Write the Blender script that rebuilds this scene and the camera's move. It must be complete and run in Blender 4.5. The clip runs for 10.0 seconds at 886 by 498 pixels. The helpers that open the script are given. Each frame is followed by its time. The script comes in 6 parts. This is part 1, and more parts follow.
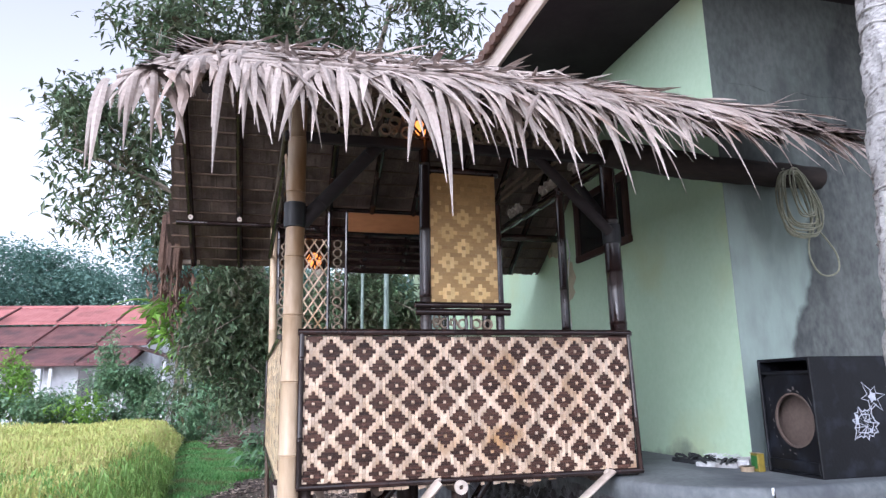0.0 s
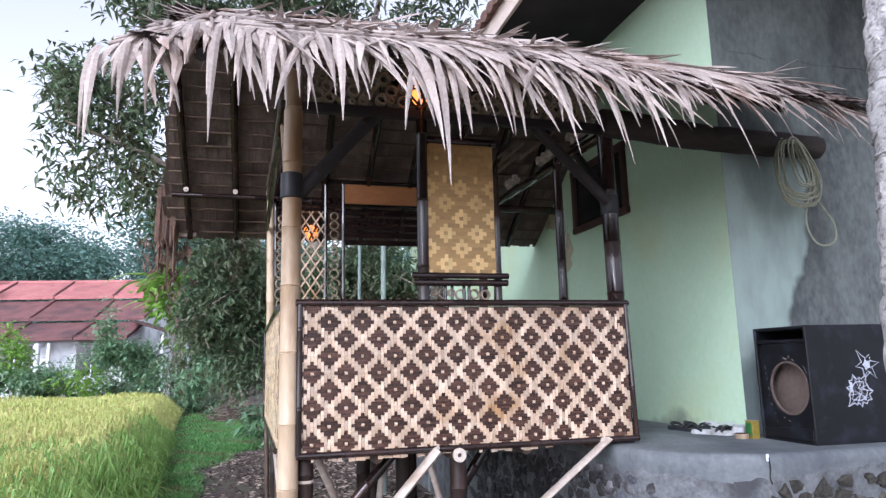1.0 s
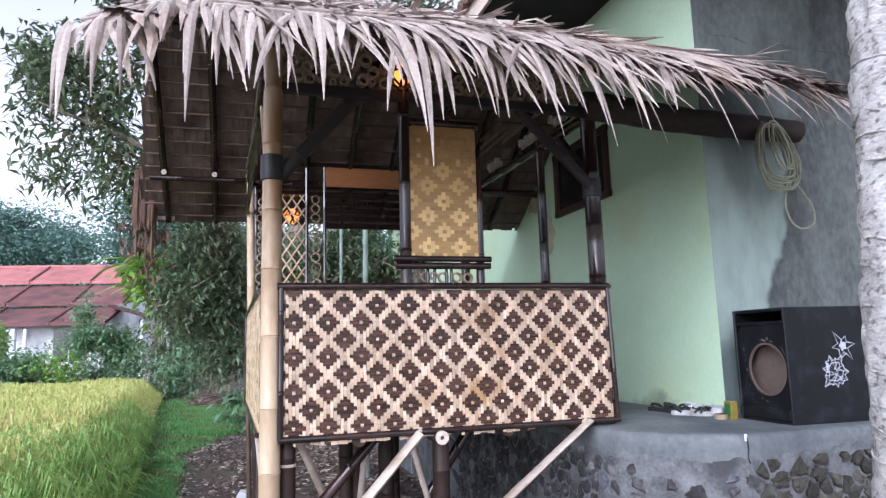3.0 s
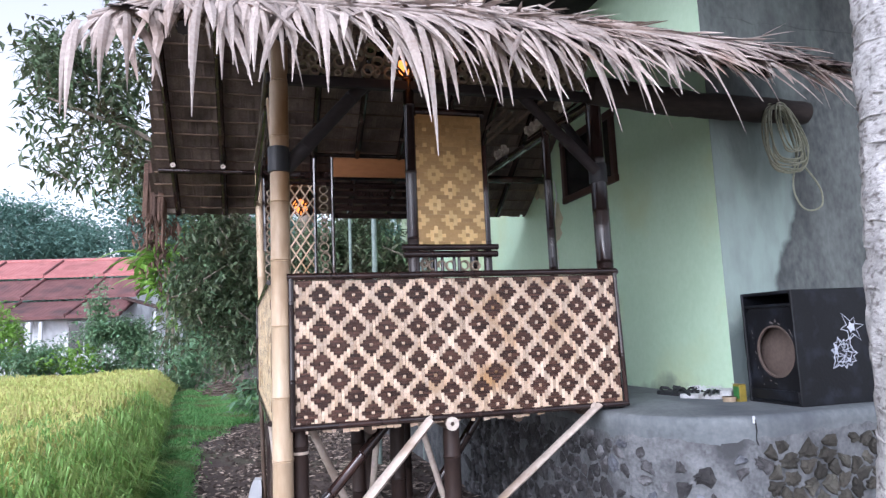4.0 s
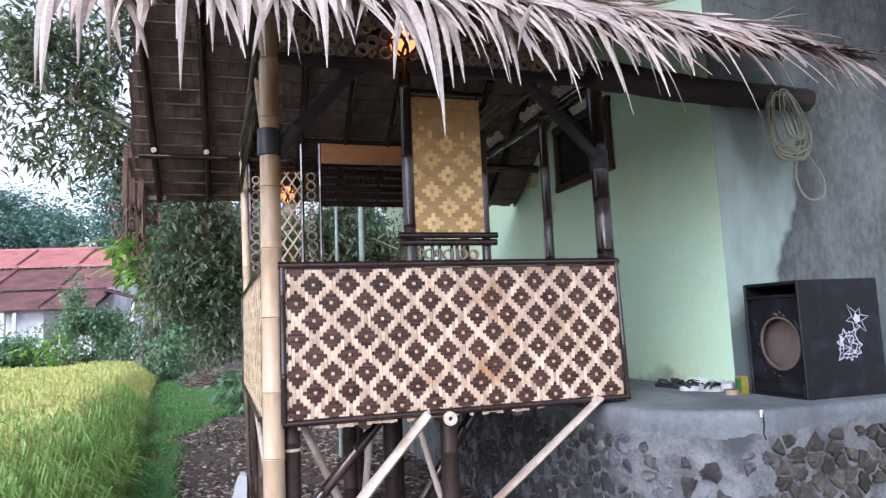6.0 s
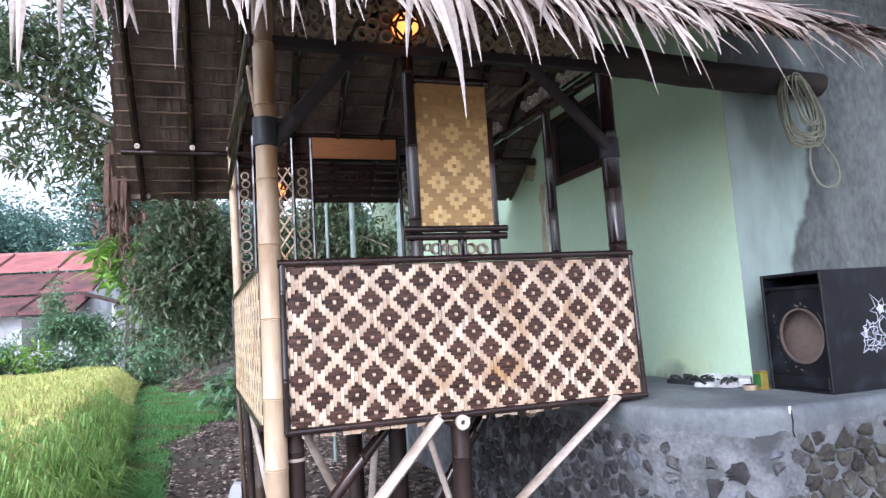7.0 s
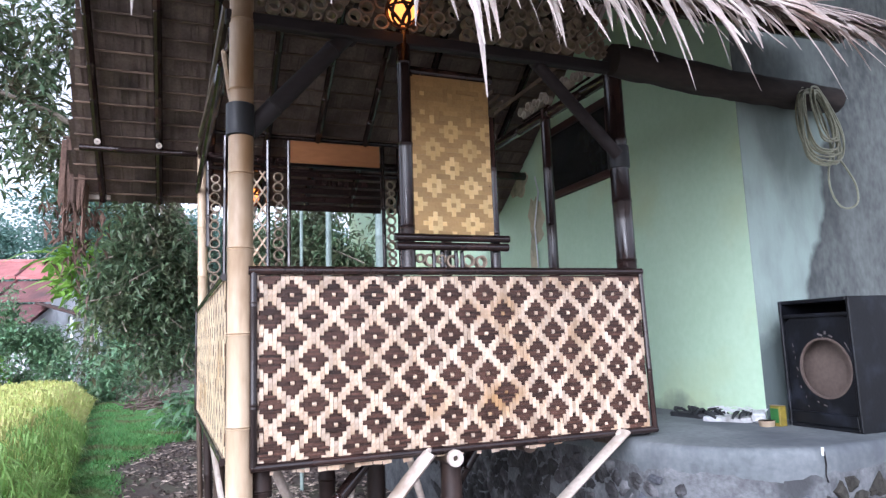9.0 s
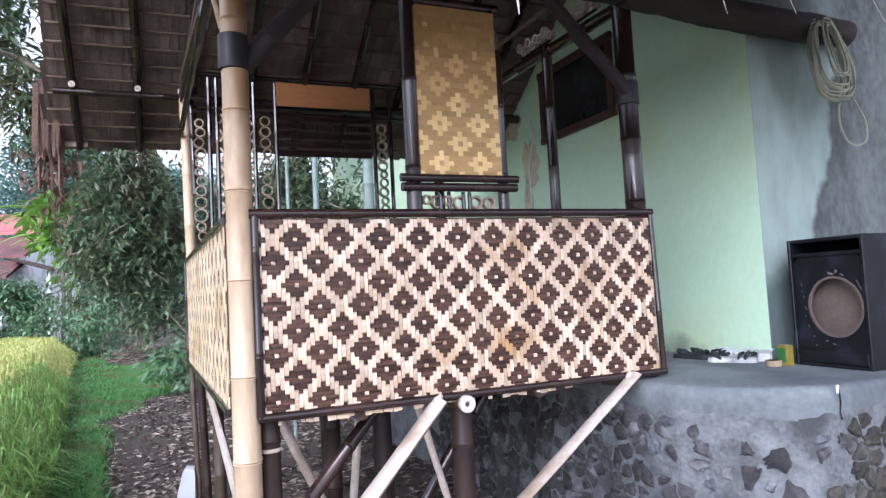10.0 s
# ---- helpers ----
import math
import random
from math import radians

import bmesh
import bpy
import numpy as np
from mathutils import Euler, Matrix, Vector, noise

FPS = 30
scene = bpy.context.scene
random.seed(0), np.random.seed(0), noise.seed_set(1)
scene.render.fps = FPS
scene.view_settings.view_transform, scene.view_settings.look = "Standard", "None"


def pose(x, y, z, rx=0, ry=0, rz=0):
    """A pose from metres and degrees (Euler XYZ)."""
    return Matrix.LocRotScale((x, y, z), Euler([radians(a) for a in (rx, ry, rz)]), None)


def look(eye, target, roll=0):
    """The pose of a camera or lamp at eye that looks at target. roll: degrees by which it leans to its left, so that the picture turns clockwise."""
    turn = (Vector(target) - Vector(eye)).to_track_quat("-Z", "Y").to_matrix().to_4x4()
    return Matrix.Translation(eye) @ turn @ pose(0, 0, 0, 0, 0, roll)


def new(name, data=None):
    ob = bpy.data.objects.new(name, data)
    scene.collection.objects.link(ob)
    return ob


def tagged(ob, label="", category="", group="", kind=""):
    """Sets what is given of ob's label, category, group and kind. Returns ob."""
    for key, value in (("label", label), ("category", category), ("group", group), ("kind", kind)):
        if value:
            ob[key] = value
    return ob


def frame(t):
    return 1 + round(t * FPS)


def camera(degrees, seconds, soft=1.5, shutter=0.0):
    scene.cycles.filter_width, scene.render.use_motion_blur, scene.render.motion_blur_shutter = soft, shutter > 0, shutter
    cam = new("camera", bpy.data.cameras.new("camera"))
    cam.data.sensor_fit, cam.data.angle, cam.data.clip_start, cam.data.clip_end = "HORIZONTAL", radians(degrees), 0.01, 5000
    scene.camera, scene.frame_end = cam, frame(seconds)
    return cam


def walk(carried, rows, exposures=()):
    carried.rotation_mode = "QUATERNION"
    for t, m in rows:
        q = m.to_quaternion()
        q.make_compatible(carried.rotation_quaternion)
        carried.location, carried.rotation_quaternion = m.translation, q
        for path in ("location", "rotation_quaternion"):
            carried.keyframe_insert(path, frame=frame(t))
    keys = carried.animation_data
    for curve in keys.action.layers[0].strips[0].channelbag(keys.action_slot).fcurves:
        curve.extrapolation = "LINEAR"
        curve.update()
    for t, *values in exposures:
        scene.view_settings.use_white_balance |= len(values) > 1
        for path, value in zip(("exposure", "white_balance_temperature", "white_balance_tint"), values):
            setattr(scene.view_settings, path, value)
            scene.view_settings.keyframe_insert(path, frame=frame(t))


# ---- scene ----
cam = camera(67.1, 10.0, soft=1.35)
METRES, EYE, TURN = 1.12, 1.5, -15.0
ROWS = [
    (0.0, 0.0, 0.0, 0.0, 0.24, 11.92, 1.12),
    (0.5, -0.0054, -0.0013, -0.0042, 0.85, 11.46, 0.9),
    (1.0, -0.0071, 0.0104, -0.0148, -0.03, 9.67, 1.37),
    (1.5, -0.0074, 0.0295, -0.0126, -0.26, 10.13, 2.07),
    (2.0, -0.0137, 0.0359, -0.0168, -1.04, 9.49, 1.18),
    (2.5, -0.0138, 0.0361, -0.0199, -1.72, 8.8, 1.18),
    (4.0, 0.0014, 0.0037, -0.0155, -0.61, 7.21, 2.51),
    (4.5, -0.0011, 0.0107, -0.0202, -0.44, 6.74, 1.55),
    (5.0, -0.0028, 0.0151, -0.0156, -0.65, 6.59, 1.84),
    (5.5, -0.0254, 0.0662, -0.0139, -1.27, 6.51, 1.98),
    (7.0, -0.1845, 0.315, -0.0031, -3.62, 6.17, 3.58),
    (7.5, -0.1928, 0.4348, -0.009, -1.68, 6.08, 2.01),
    (8.0, -0.1839, 0.5327, -0.0034, -3.64, 6.11, 1.53),
    (8.5, -0.1998, 0.587, -0.0061, -4.84, 6.32, 0.76),
    (9.0, -0.2566, 0.663, -0.0011, -6.27, 7.85, 2.13),
    (9.5, -0.3198, 0.7411, -0.0021, -7.87, 6.57, 4.8),
    (10.0, -0.3553, 0.7898, -0.0183, -7.98, 3.55, 3.08),
]
walk(cam, [(t, pose(0, 0, EYE, 0, 0, TURN) @ pose(METRES * x, METRES * y, METRES * z, 90 + pitch, roll, yaw)) for t, x, y, z, yaw, pitch, roll in ROWS],
     [(0.0, 1.2, 5650, 18), (5.5, 1.2, 5650, 18), (7.0, 1.45, 5590, 18), (8.5, 1.44, 5560, 18), (9.3, 1.51, 5540, 18), (10.0, 1.44, 5530, 18)])

# ---- world, sun, exposure ----
SUN_ELEVATION, SUN_TURN = radians(29), radians(219)
world = bpy.data.worlds.new("world")
scene.world = world
world.use_nodes = True
wn = world.node_tree.nodes
sky = wn.new("ShaderNodeTexSky")
sky.sky_type, sky.sun_disc = "NISHITA", False
sky.sun_elevation, sky.sun_rotation = SUN_ELEVATION, SUN_TURN
sky.air_density, sky.dust_density, sky.ozone_density = 1.0, 1.5, 1.0
haze = wn.new("ShaderNodeHueSaturation")
haze.inputs["Saturation"].default_value, haze.inputs["Value"].default_value = 0.14, 1.0
wn["Background"].inputs["Strength"].default_value = 0.14
world.node_tree.links.new(sky.outputs["Color"], haze.inputs["Color"])
world.node_tree.links.new(haze.outputs["Color"], wn["Background"].inputs["Color"])
sun_lamp = bpy.data.lights.new("sun", "SUN")
sun_lamp.energy, sun_lamp.angle, sun_lamp.color = 0.86, radians(28), (1.0, 0.99, 0.98)
sun = new("sun", sun_lamp)
sun.matrix_basis = look((-8, -7, 9.9), (1, 4, 2))


# ---- materials ----
def hexlin(r, g, b):
    return tuple((c / 255 / 12.92) if c < 10.3 else ((c / 255 + 0.055) / 1.055) ** 2.4 for c in (r, g, b))


def material(name, a, b, scale=6.0, fine=60.0, rough=0.7, bump=0.15, stretch=(1, 1, 1), vary=0.0, spots=None, spot_scale=1.5,
             metal=0.0, spread=0.35, gloss=0.5, through_light=0.0, shift=0.0):
    """Two colours mixed by broad and fine noise, with fine relief; vary: brightness from piece to piece; spots: a stain colour."""
    m = bpy.data.materials.new(name)
    m.use_nodes = True
    nt = m.node_tree
    n, l = nt.nodes, nt.links
    bsdf = n["Principled BSDF"]
    co = n.new("ShaderNodeTexCoord")
    mp = n.new("ShaderNodeMapping")
    mp.inputs["Scale"].default_value = stretch
    l.new(co.outputs["Object"], mp.inputs["Vector"])
    oi = n.new("ShaderNodeObjectInfo")
    geo = n.new("ShaderNodeNewGeometry")
    add = n.new("ShaderNodeMath")
    l.new(oi.outputs["Random"], add.inputs[0])
    l.new(geo.outputs["Random Per Island"], add.inputs[1])
    rnd = n.new("ShaderNodeMath")
    rnd.operation = "FRACT"
    l.new(add.outputs[0], rnd.inputs[0])
    n1 = n.new("ShaderNodeTexNoise")
    n1.noise_dimensions = "4D"
    n1.inputs["Scale"].default_value, n1.inputs["Detail"].default_value = scale, 5
    n2 = n.new("ShaderNodeTexNoise")
    n2.inputs["Scale"].default_value, n2.inputs["Detail"].default_value = fine, 4
    for k in (n1, n2):
        l.new(mp.outputs["Vector"], k.inputs["Vector"])
    wm = n.new("ShaderNodeMath")
    wm.operation = "MULTIPLY"
    wm.inputs[1].default_value = 7.0 if vary > 0 else 0.0
    l.new(rnd.outputs[0], wm.inputs[0])
    l.new(wm.outputs[0], n1.inputs["W"])
    ramp = n.new("ShaderNodeMapRange")
    ramp.inputs["From Min"].default_value, ramp.inputs["From Max"].default_value = 0.5 - spread / 2, 0.5 + spread / 2
    mixf = n.new("ShaderNodeMath")
    mixf.operation = "MULTIPLY_ADD"
    mixf.inputs[1].default_value, mixf.inputs[2].default_value = 0.4, 0.0
    l.new(n2.outputs["Fac"], mixf.inputs[0])
    ad2 = n.new("ShaderNodeMath")
    ad2.operation = "MULTIPLY_ADD"
    ad2.inputs[1].default_value = 0.6
    l.new(n1.outputs["Fac"], ad2.inputs[0])
    l.new(mixf.outputs[0], ad2.inputs[2])
    l.new(ad2.outputs[0], ramp.inputs["Value"])
    mix = n.new("ShaderNodeMix")
    mix.data_type = "RGBA"
    mix.inputs["A"].default_value, mix.inputs["B"].default_value = (*a, 1), (*b, 1)
    l.new(ramp.outputs["Result"], mix.inputs["Factor"])
    col = mix.outputs["Result"]
    if spots:
        n3 = n.new("ShaderNodeTexNoise")
        n3.inputs["Scale"].default_value, n3.inputs["Detail"].default_value = spot_scale, 6
        l.new(mp.outputs["Vector"], n3.inputs["Vector"])
        r3 = n.new("ShaderNodeMapRange")
        r3.inputs["From Min"].default_value, r3.inputs["From Max"].default_value = 0.52, 0.68
        l.new(n3.outputs["Fac"], r3.inputs["Value"])
        mx = n.new("ShaderNodeMix")
        mx.data_type = "RGBA"
        mx.inputs["B"].default_value = (*spots, 1)
        l.new(r3.outputs["Result"], mx.inputs["Factor"])
        l.new(col, mx.inputs["A"])
        col = mx.outputs["Result"]
    if vary:
        hsv = n.new("ShaderNodeHueSaturation")
        v = n.new("ShaderNodeMapRange")
        v.inputs["To Min"].default_value, v.inputs["To Max"].default_value = 1 - vary, 1 + vary
        l.new(rnd.outputs[0], v.inputs["Value"])
        l.new(v.outputs["Result"], hsv.inputs["Value"])
        l.new(col, hsv.inputs["Color"])
        if shift:
            hs = n.new("ShaderNodeMapRange")
            hs.inputs["To Min"].default_value, hs.inputs["To Max"].default_value = 0.5 - shift, 0.5 + shift
            l.new(rnd.outputs[0], hs.inputs["Value"])
            l.new(hs.outputs["Result"], hsv.inputs["Hue"])
        col = hsv.outputs["Color"]
    l.new(col, bsdf.inputs["Base Color"])
    rr = n.new("ShaderNodeMapRange")
    rr.inputs["To Min"].default_value, rr.inputs["To Max"].default_value = max(rough - 0.12, 0.02), min(rough + 0.12, 1)
    l.new(n1.outputs["Fac"], rr.inputs["Value"])
    l.new(rr.outputs["Result"], bsdf.inputs["Roughness"])
    bsdf.inputs["Metallic"].default_value = metal
    bsdf.inputs["Specular IOR Level"].default_value = gloss
    if bump:
        bp = n.new("ShaderNodeBump")
        bp.inputs["Strength"].default_value, bp.inputs["Distance"].default_value = bump, 0.02
        l.new(ad2.outputs[0], bp.inputs["Height"])
        l.new(bp.outputs["Normal"], bsdf.inputs["Normal"])
    if through_light:
        tr = n.new("ShaderNodeBsdfTranslucent")
        l.new(col, tr.inputs["Color"])
        ms = n.new("ShaderNodeMixShader")
        ms.inputs[0].default_value = through_light
        l.new(bsdf.outputs[0], ms.inputs[1])
        l.new(tr.outputs[0], ms.inputs[2])
        l.new(ms.outputs[0], n["Material Output"].inputs["Surface"])
    return m


def glow(name, colour, strength):
    m = bpy.data.materials.new(name)
    m.use_nodes = True
    b = m.node_tree.nodes["Principled BSDF"]
    b.inputs["Base Color"].default_value = (*colour, 1)
    b.inputs["Emission Color"].default_value = (*colour, 1)
    b.inputs["Emission Strength"].default_value = strength
    return m


STRAW = material("light_bamboo", hexlin(202, 180, 152), hexlin(170, 144, 114), 3, 40, 0.45, 0.1, (1, 1, 0.25), 0.06, hexlin(128, 98, 66), 2.5)
DARK = material("dark_bamboo", hexlin(46, 32, 29), hexlin(27, 19, 18), 5, 50, 0.2, 0.05, (1, 1, 0.3), 0.2, hexlin(62, 42, 37), 3, gloss=0.6)
POLE = material("worn_brown_bamboo", hexlin(92, 74, 60), hexlin(56, 44, 38), 5, 50, 0.5, 0.1, (1, 1, 0.4), 0.2)
SPLIT = material("split_bamboo", hexlin(210, 198, 186), hexlin(164, 148, 134), 4, 50, 0.6, 0.2, (1, 1, 1), 0.08, hexlin(148, 128, 110), 3.5)
STILT = material("dark_brown_stilt_bamboo", hexlin(62, 47, 41), hexlin(36, 27, 25), 5, 50, 0.55, 0.1, (1, 1, 0.4), 0.2, gloss=0.3)
DARKWOOD = material("dark_rough_wood", hexlin(54, 46, 46), hexlin(34, 29, 30), 5, 50, 0.75, 0.2, (0.3, 1, 1), 0.15)
TAPE = material("black_tape", hexlin(22, 21, 24), hexlin(14, 14, 16), 10, 80, 0.5, 0.1)
WEFT = material("light_strip", hexlin(226, 206, 186), hexlin(172, 142, 112), 4, 90, 0.34, 0.25, (1, 1, 1), 0.26, hexlin(168, 132, 92), 3)
CREAM = material("cream_strip", hexlin(232, 216, 186), hexlin(188, 162, 126), 4, 90, 0.4, 0.25, (1, 1, 1), 0.2, hexlin(176, 144, 102), 3)
WARP = material("dark_strip", hexlin(94, 66, 55), hexlin(42, 27, 22), 6, 90, 0.36, 0.25, (1, 1, 1), 0.55, gloss=0.35)
BROWNSTRIP = material("brown_strip", hexlin(120, 90, 66), hexlin(84, 60, 44), 6, 90, 0.4, 0.2, (1, 1, 1), 0.2)
MIDTAN = material("mid_tan_strip", hexlin(208, 176, 120), hexlin(188, 152, 96), 6, 90, 0.45, 0.2, (1, 1, 1), 0.1)
TAN = material("tan_strip", hexlin(178, 144, 92), hexlin(154, 120, 72), 6, 90, 0.45, 0.2, (1, 1, 1), 0.12)
PALE = material("pale_strip", hexlin(226, 196, 140), hexlin(204, 168, 108), 6, 90, 0.45, 0.2, (1, 1, 1), 0.1)
THATCH = material("palm_thatch", hexlin(136, 119, 111), hexlin(94, 80, 75), 4, 50, 0.85, 0.3, (1, 1, 1), 0.2, hexlin(74, 62, 58), 2)
RING = material("bamboo_ring", hexlin(166, 148, 128), hexlin(124, 107, 90), 8, 80, 0.6, 0.15, (1, 1, 1), 0.2)
DRYLEAF = material("dry_palm_leaf", hexlin(200, 188, 180), hexlin(150, 134, 126), 3, 60, 0.5, 0.25, (1, 1, 1), 0.3, hexlin(132, 108, 94), 2.2, through_light=0.15)
GREENWALL = material("green_wall_paint", hexlin(200, 225, 197), hexlin(184, 213, 181), 1.2, 30, 0.6, 0.1, (1, 1, 1), 0, hexlin(192, 206, 160), 0.7)
CEMENT = material("bare_cement", hexlin(110, 115, 112), hexlin(64, 68, 68), 2.0, 30, 0.85, 0.45, (1, 1, 0.55), 0.0, hexlin(52, 55, 57), 1.4, spread=0.3)


def wash_edge(m, colour, at_x):
    """A thin pale wash on the wall up to an uneven upright edge at at_x."""
    nt = m.node_tree
    n, l = nt.nodes, nt.links
    bsdf = n["Principled BSDF"]
    old = bsdf.inputs["Base Color"].links[0].from_socket
    co, sep, nz, mad, rng_, mx = [n.new(k) for k in ("ShaderNodeTexCoord", "ShaderNodeSeparateXYZ", "ShaderNodeTexNoise", "ShaderNodeMath", "ShaderNodeMapRange", "ShaderNodeMix")]
    l.new(co.outputs["Object"], sep.inputs[0])
    l.new(co.outputs["Object"], nz.inputs["Vector"])
    nz.inputs["Scale"].default_value, nz.inputs["Detail"].default_value = 2.2, 9
    mad.operation = "MULTIPLY_ADD"
    mad.inputs[1].default_value = 0.6
    l.new(nz.outputs["Fac"], mad.inputs[0])
    slant = n.new("ShaderNodeMath")
    slant.operation = "MULTIPLY_ADD"
    slant.inputs[1].default_value = -0.3
    l.new(sep.outputs["Z"], slant.inputs[0])
    l.new(sep.outputs["X"], slant.inputs[2])
    mad.inputs[1].default_value = 0.35
    l.new(slant.outputs[0], mad.inputs[2])
    at_x -= 0.3 * 2.04
    rng_.inputs["From Min"].default_value, rng_.inputs["From Max"].default_value = at_x + 0.16, at_x + 0.2
    rng_.inputs["To Min"].default_value, rng_.inputs["To Max"].default_value = 1.0, 0.0
    l.new(mad.outputs[0], rng_.inputs["Value"])
    mx.data_type = "RGBA"
    mx.inputs["B"].default_value = (*colour, 1)
    streak, patch, mp2, thin = [n.new(k) for k in ("ShaderNodeTexNoise", "ShaderNodeMapRange", "ShaderNodeMapping", "ShaderNodeMath")]
    mp2.inputs["Scale"].default_value = (1.6, 1.6, 0.55)
    l.new(co.outputs["Object"], mp2.inputs["Vector"])
    l.new(mp2.outputs["Vector"], streak.inputs["Vector"])
    streak.inputs["Scale"].default_value, streak.inputs["Detail"].default_value = 3.0, 8
    patch.inputs["From Min"].default_value, patch.inputs["From Max"].default_value = 0.38, 0.62
    patch.inputs["To Min"].default_value, patch.inputs["To Max"].default_value = 0.5, 0.95
    l.new(streak.outputs["Fac"], patch.inputs["Value"])
    thin.operation = "MULTIPLY"
    low, both = n.new("ShaderNodeMapRange"), n.new("ShaderNodeMath")
    low.inputs["From Min"].default_value, low.inputs["From Max"].default_value = 2.86, 2.96
    low.inputs["To Min"].default_value, low.inputs["To Max"].default_value = 1.0, 0.15
    l.new(sep.outputs["Z"], low.inputs["Value"])
    both.operation = "MULTIPLY"
    l.new(rng_.outputs["Result"], both.inputs[0])
    l.new(low.outputs["Result"], both.inputs[1])
    l.new(both.outputs[0], thin.inputs[0])
    l.new(patch.outputs["Result"], thin.inputs[1])
    l.new(thin.outputs[0], mx.inputs["Factor"])
    l.new(old, mx.inputs["A"])
    l.new(mx.outputs["Result"], bsdf.inputs["Base Color"])


wash_edge(CEMENT, hexlin(150, 166, 158), 3.43)


def dark_foot(m, colour, height):
    """A darker band with a ragged upper edge along the wall's foot."""
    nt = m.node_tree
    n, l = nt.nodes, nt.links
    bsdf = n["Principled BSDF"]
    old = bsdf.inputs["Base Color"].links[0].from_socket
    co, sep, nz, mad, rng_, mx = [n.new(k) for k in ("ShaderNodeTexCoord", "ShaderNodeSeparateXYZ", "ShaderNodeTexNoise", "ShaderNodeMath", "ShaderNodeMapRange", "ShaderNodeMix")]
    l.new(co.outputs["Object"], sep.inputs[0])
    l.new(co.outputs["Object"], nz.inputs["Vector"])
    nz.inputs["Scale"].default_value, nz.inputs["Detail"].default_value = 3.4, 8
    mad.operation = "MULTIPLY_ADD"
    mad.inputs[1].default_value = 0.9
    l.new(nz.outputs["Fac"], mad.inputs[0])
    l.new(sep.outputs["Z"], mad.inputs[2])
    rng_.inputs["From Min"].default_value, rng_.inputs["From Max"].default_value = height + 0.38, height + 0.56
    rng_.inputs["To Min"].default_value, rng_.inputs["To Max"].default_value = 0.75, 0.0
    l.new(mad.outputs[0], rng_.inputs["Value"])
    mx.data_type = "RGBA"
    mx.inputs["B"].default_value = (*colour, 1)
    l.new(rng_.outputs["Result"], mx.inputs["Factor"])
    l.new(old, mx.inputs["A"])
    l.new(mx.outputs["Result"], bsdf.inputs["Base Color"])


dark_foot(CEMENT, hexlin(74, 84, 86), 1.45)
dark_foot(GREENWALL, hexlin(112, 122, 110), 1.0)
SLAB = material("platform_concrete", hexlin(124, 129, 131), hexlin(86, 92, 95), 2.6, 34, 0.8, 0.25, (1, 1, 1), 0, hexlin(78, 82, 88), 1.8)
MORTAR = material("rough_mortar", hexlin(126, 128, 130), hexlin(78, 80, 82), 9, 50, 0.9, 0.9, (1, 1, 1), 0, hexlin(66, 67, 69), 4, spread=0.3)
RUBBLE = material("brown_foundation_stone", hexlin(78, 74, 66), hexlin(42, 40, 36), 7, 60, 0.9, 0.6, (1, 1, 1), 0.35, hexlin(98, 96, 88), 9, spread=0.3)
GREYSTONE = material("grey_foundation_stone", hexlin(92, 95, 101), hexlin(58, 60, 66), 8, 60, 0.88, 0.5, (1, 1, 1), 0.35, hexlin(126, 128, 134), 8, spread=0.3)
STONE = material("dark_river_stone", hexlin(72, 70, 70), hexlin(38, 37, 40), 9, 60, 0.85, 0.5, (1, 1, 1), 0.4, hexlin(112, 112, 114), 7, spread=0.28)
SOIL = material("ground_soil", hexlin(98, 84, 78), hexlin(58, 48, 45), 5, 30, 0.95, 0.9, (1, 1, 1), 0, hexlin(80, 80, 60), 0.7)
CLOD = material("soil_clod", hexlin(92, 79, 72), hexlin(48, 40, 37), 9, 60, 0.95, 0.6, (1, 1, 1), 0.4)
PLY = material("orange_plywood", hexlin(176, 118, 72), hexlin(150, 96, 56), 3, 40, 0.55, 0.05, (0.3, 1, 1))
BLACKBOX = material("black_speaker_paint", hexlin(17, 19, 24), hexlin(9, 10, 14), 4, 60, 0.5, 0.1, (1, 1, 1), 0, hexlin(32, 35, 43), 9, gloss=0.35)
INNER = material("raw_board_brown", hexlin(108, 94, 86), hexlin(82, 70, 64), 5, 50, 0.8, 0.1)
SCUFF = material("worn_paint_scuff", hexlin(112, 106, 104), hexlin(62, 58, 58), 20, 90, 0.8, 0.1)
WHITE = material("white_paint", hexlin(236, 238, 240), hexlin(214, 216, 220), 3, 30, 0.6, 0.05, (1, 1, 1), 0, hexlin(186, 188, 190), 1)
OFFWHITE = material("scuffed_white_plastic", hexlin(204, 205, 206), hexlin(150, 151, 152), 12, 60, 0.6, 0.1, (1, 1, 1), 0, hexlin(120, 118, 114), 9)
STICKER = material("silver_sticker", hexlin(208, 212, 222), hexlin(160, 166, 178), 20, 90, 0.4, 0.05)
TILE = material("red_roof_tile", hexlin(194, 130, 126), hexlin(168, 102, 100), 2, 25, 0.75, 0.2, (1, 1, 1), 0.1, hexlin(140, 88, 84), 0.8)
MOSSTILE = material("weathered_red_tile", hexlin(136, 92, 90), hexlin(100, 68, 68), 2, 25, 0.8, 0.2, (1, 1, 1), 0.12, hexlin(88, 66, 66), 0.8)
OLDTILE = material("old_clay_tile", hexlin(142, 112, 100), hexlin(96, 74, 66), 4, 30, 0.85, 0.3, (1, 1, 1), 0.15)
FASCIA = material("weathered_fascia_board", hexlin(226, 212, 200), hexlin(190, 172, 160), 4, 40, 0.7, 0.15, (1, 0.2, 1))
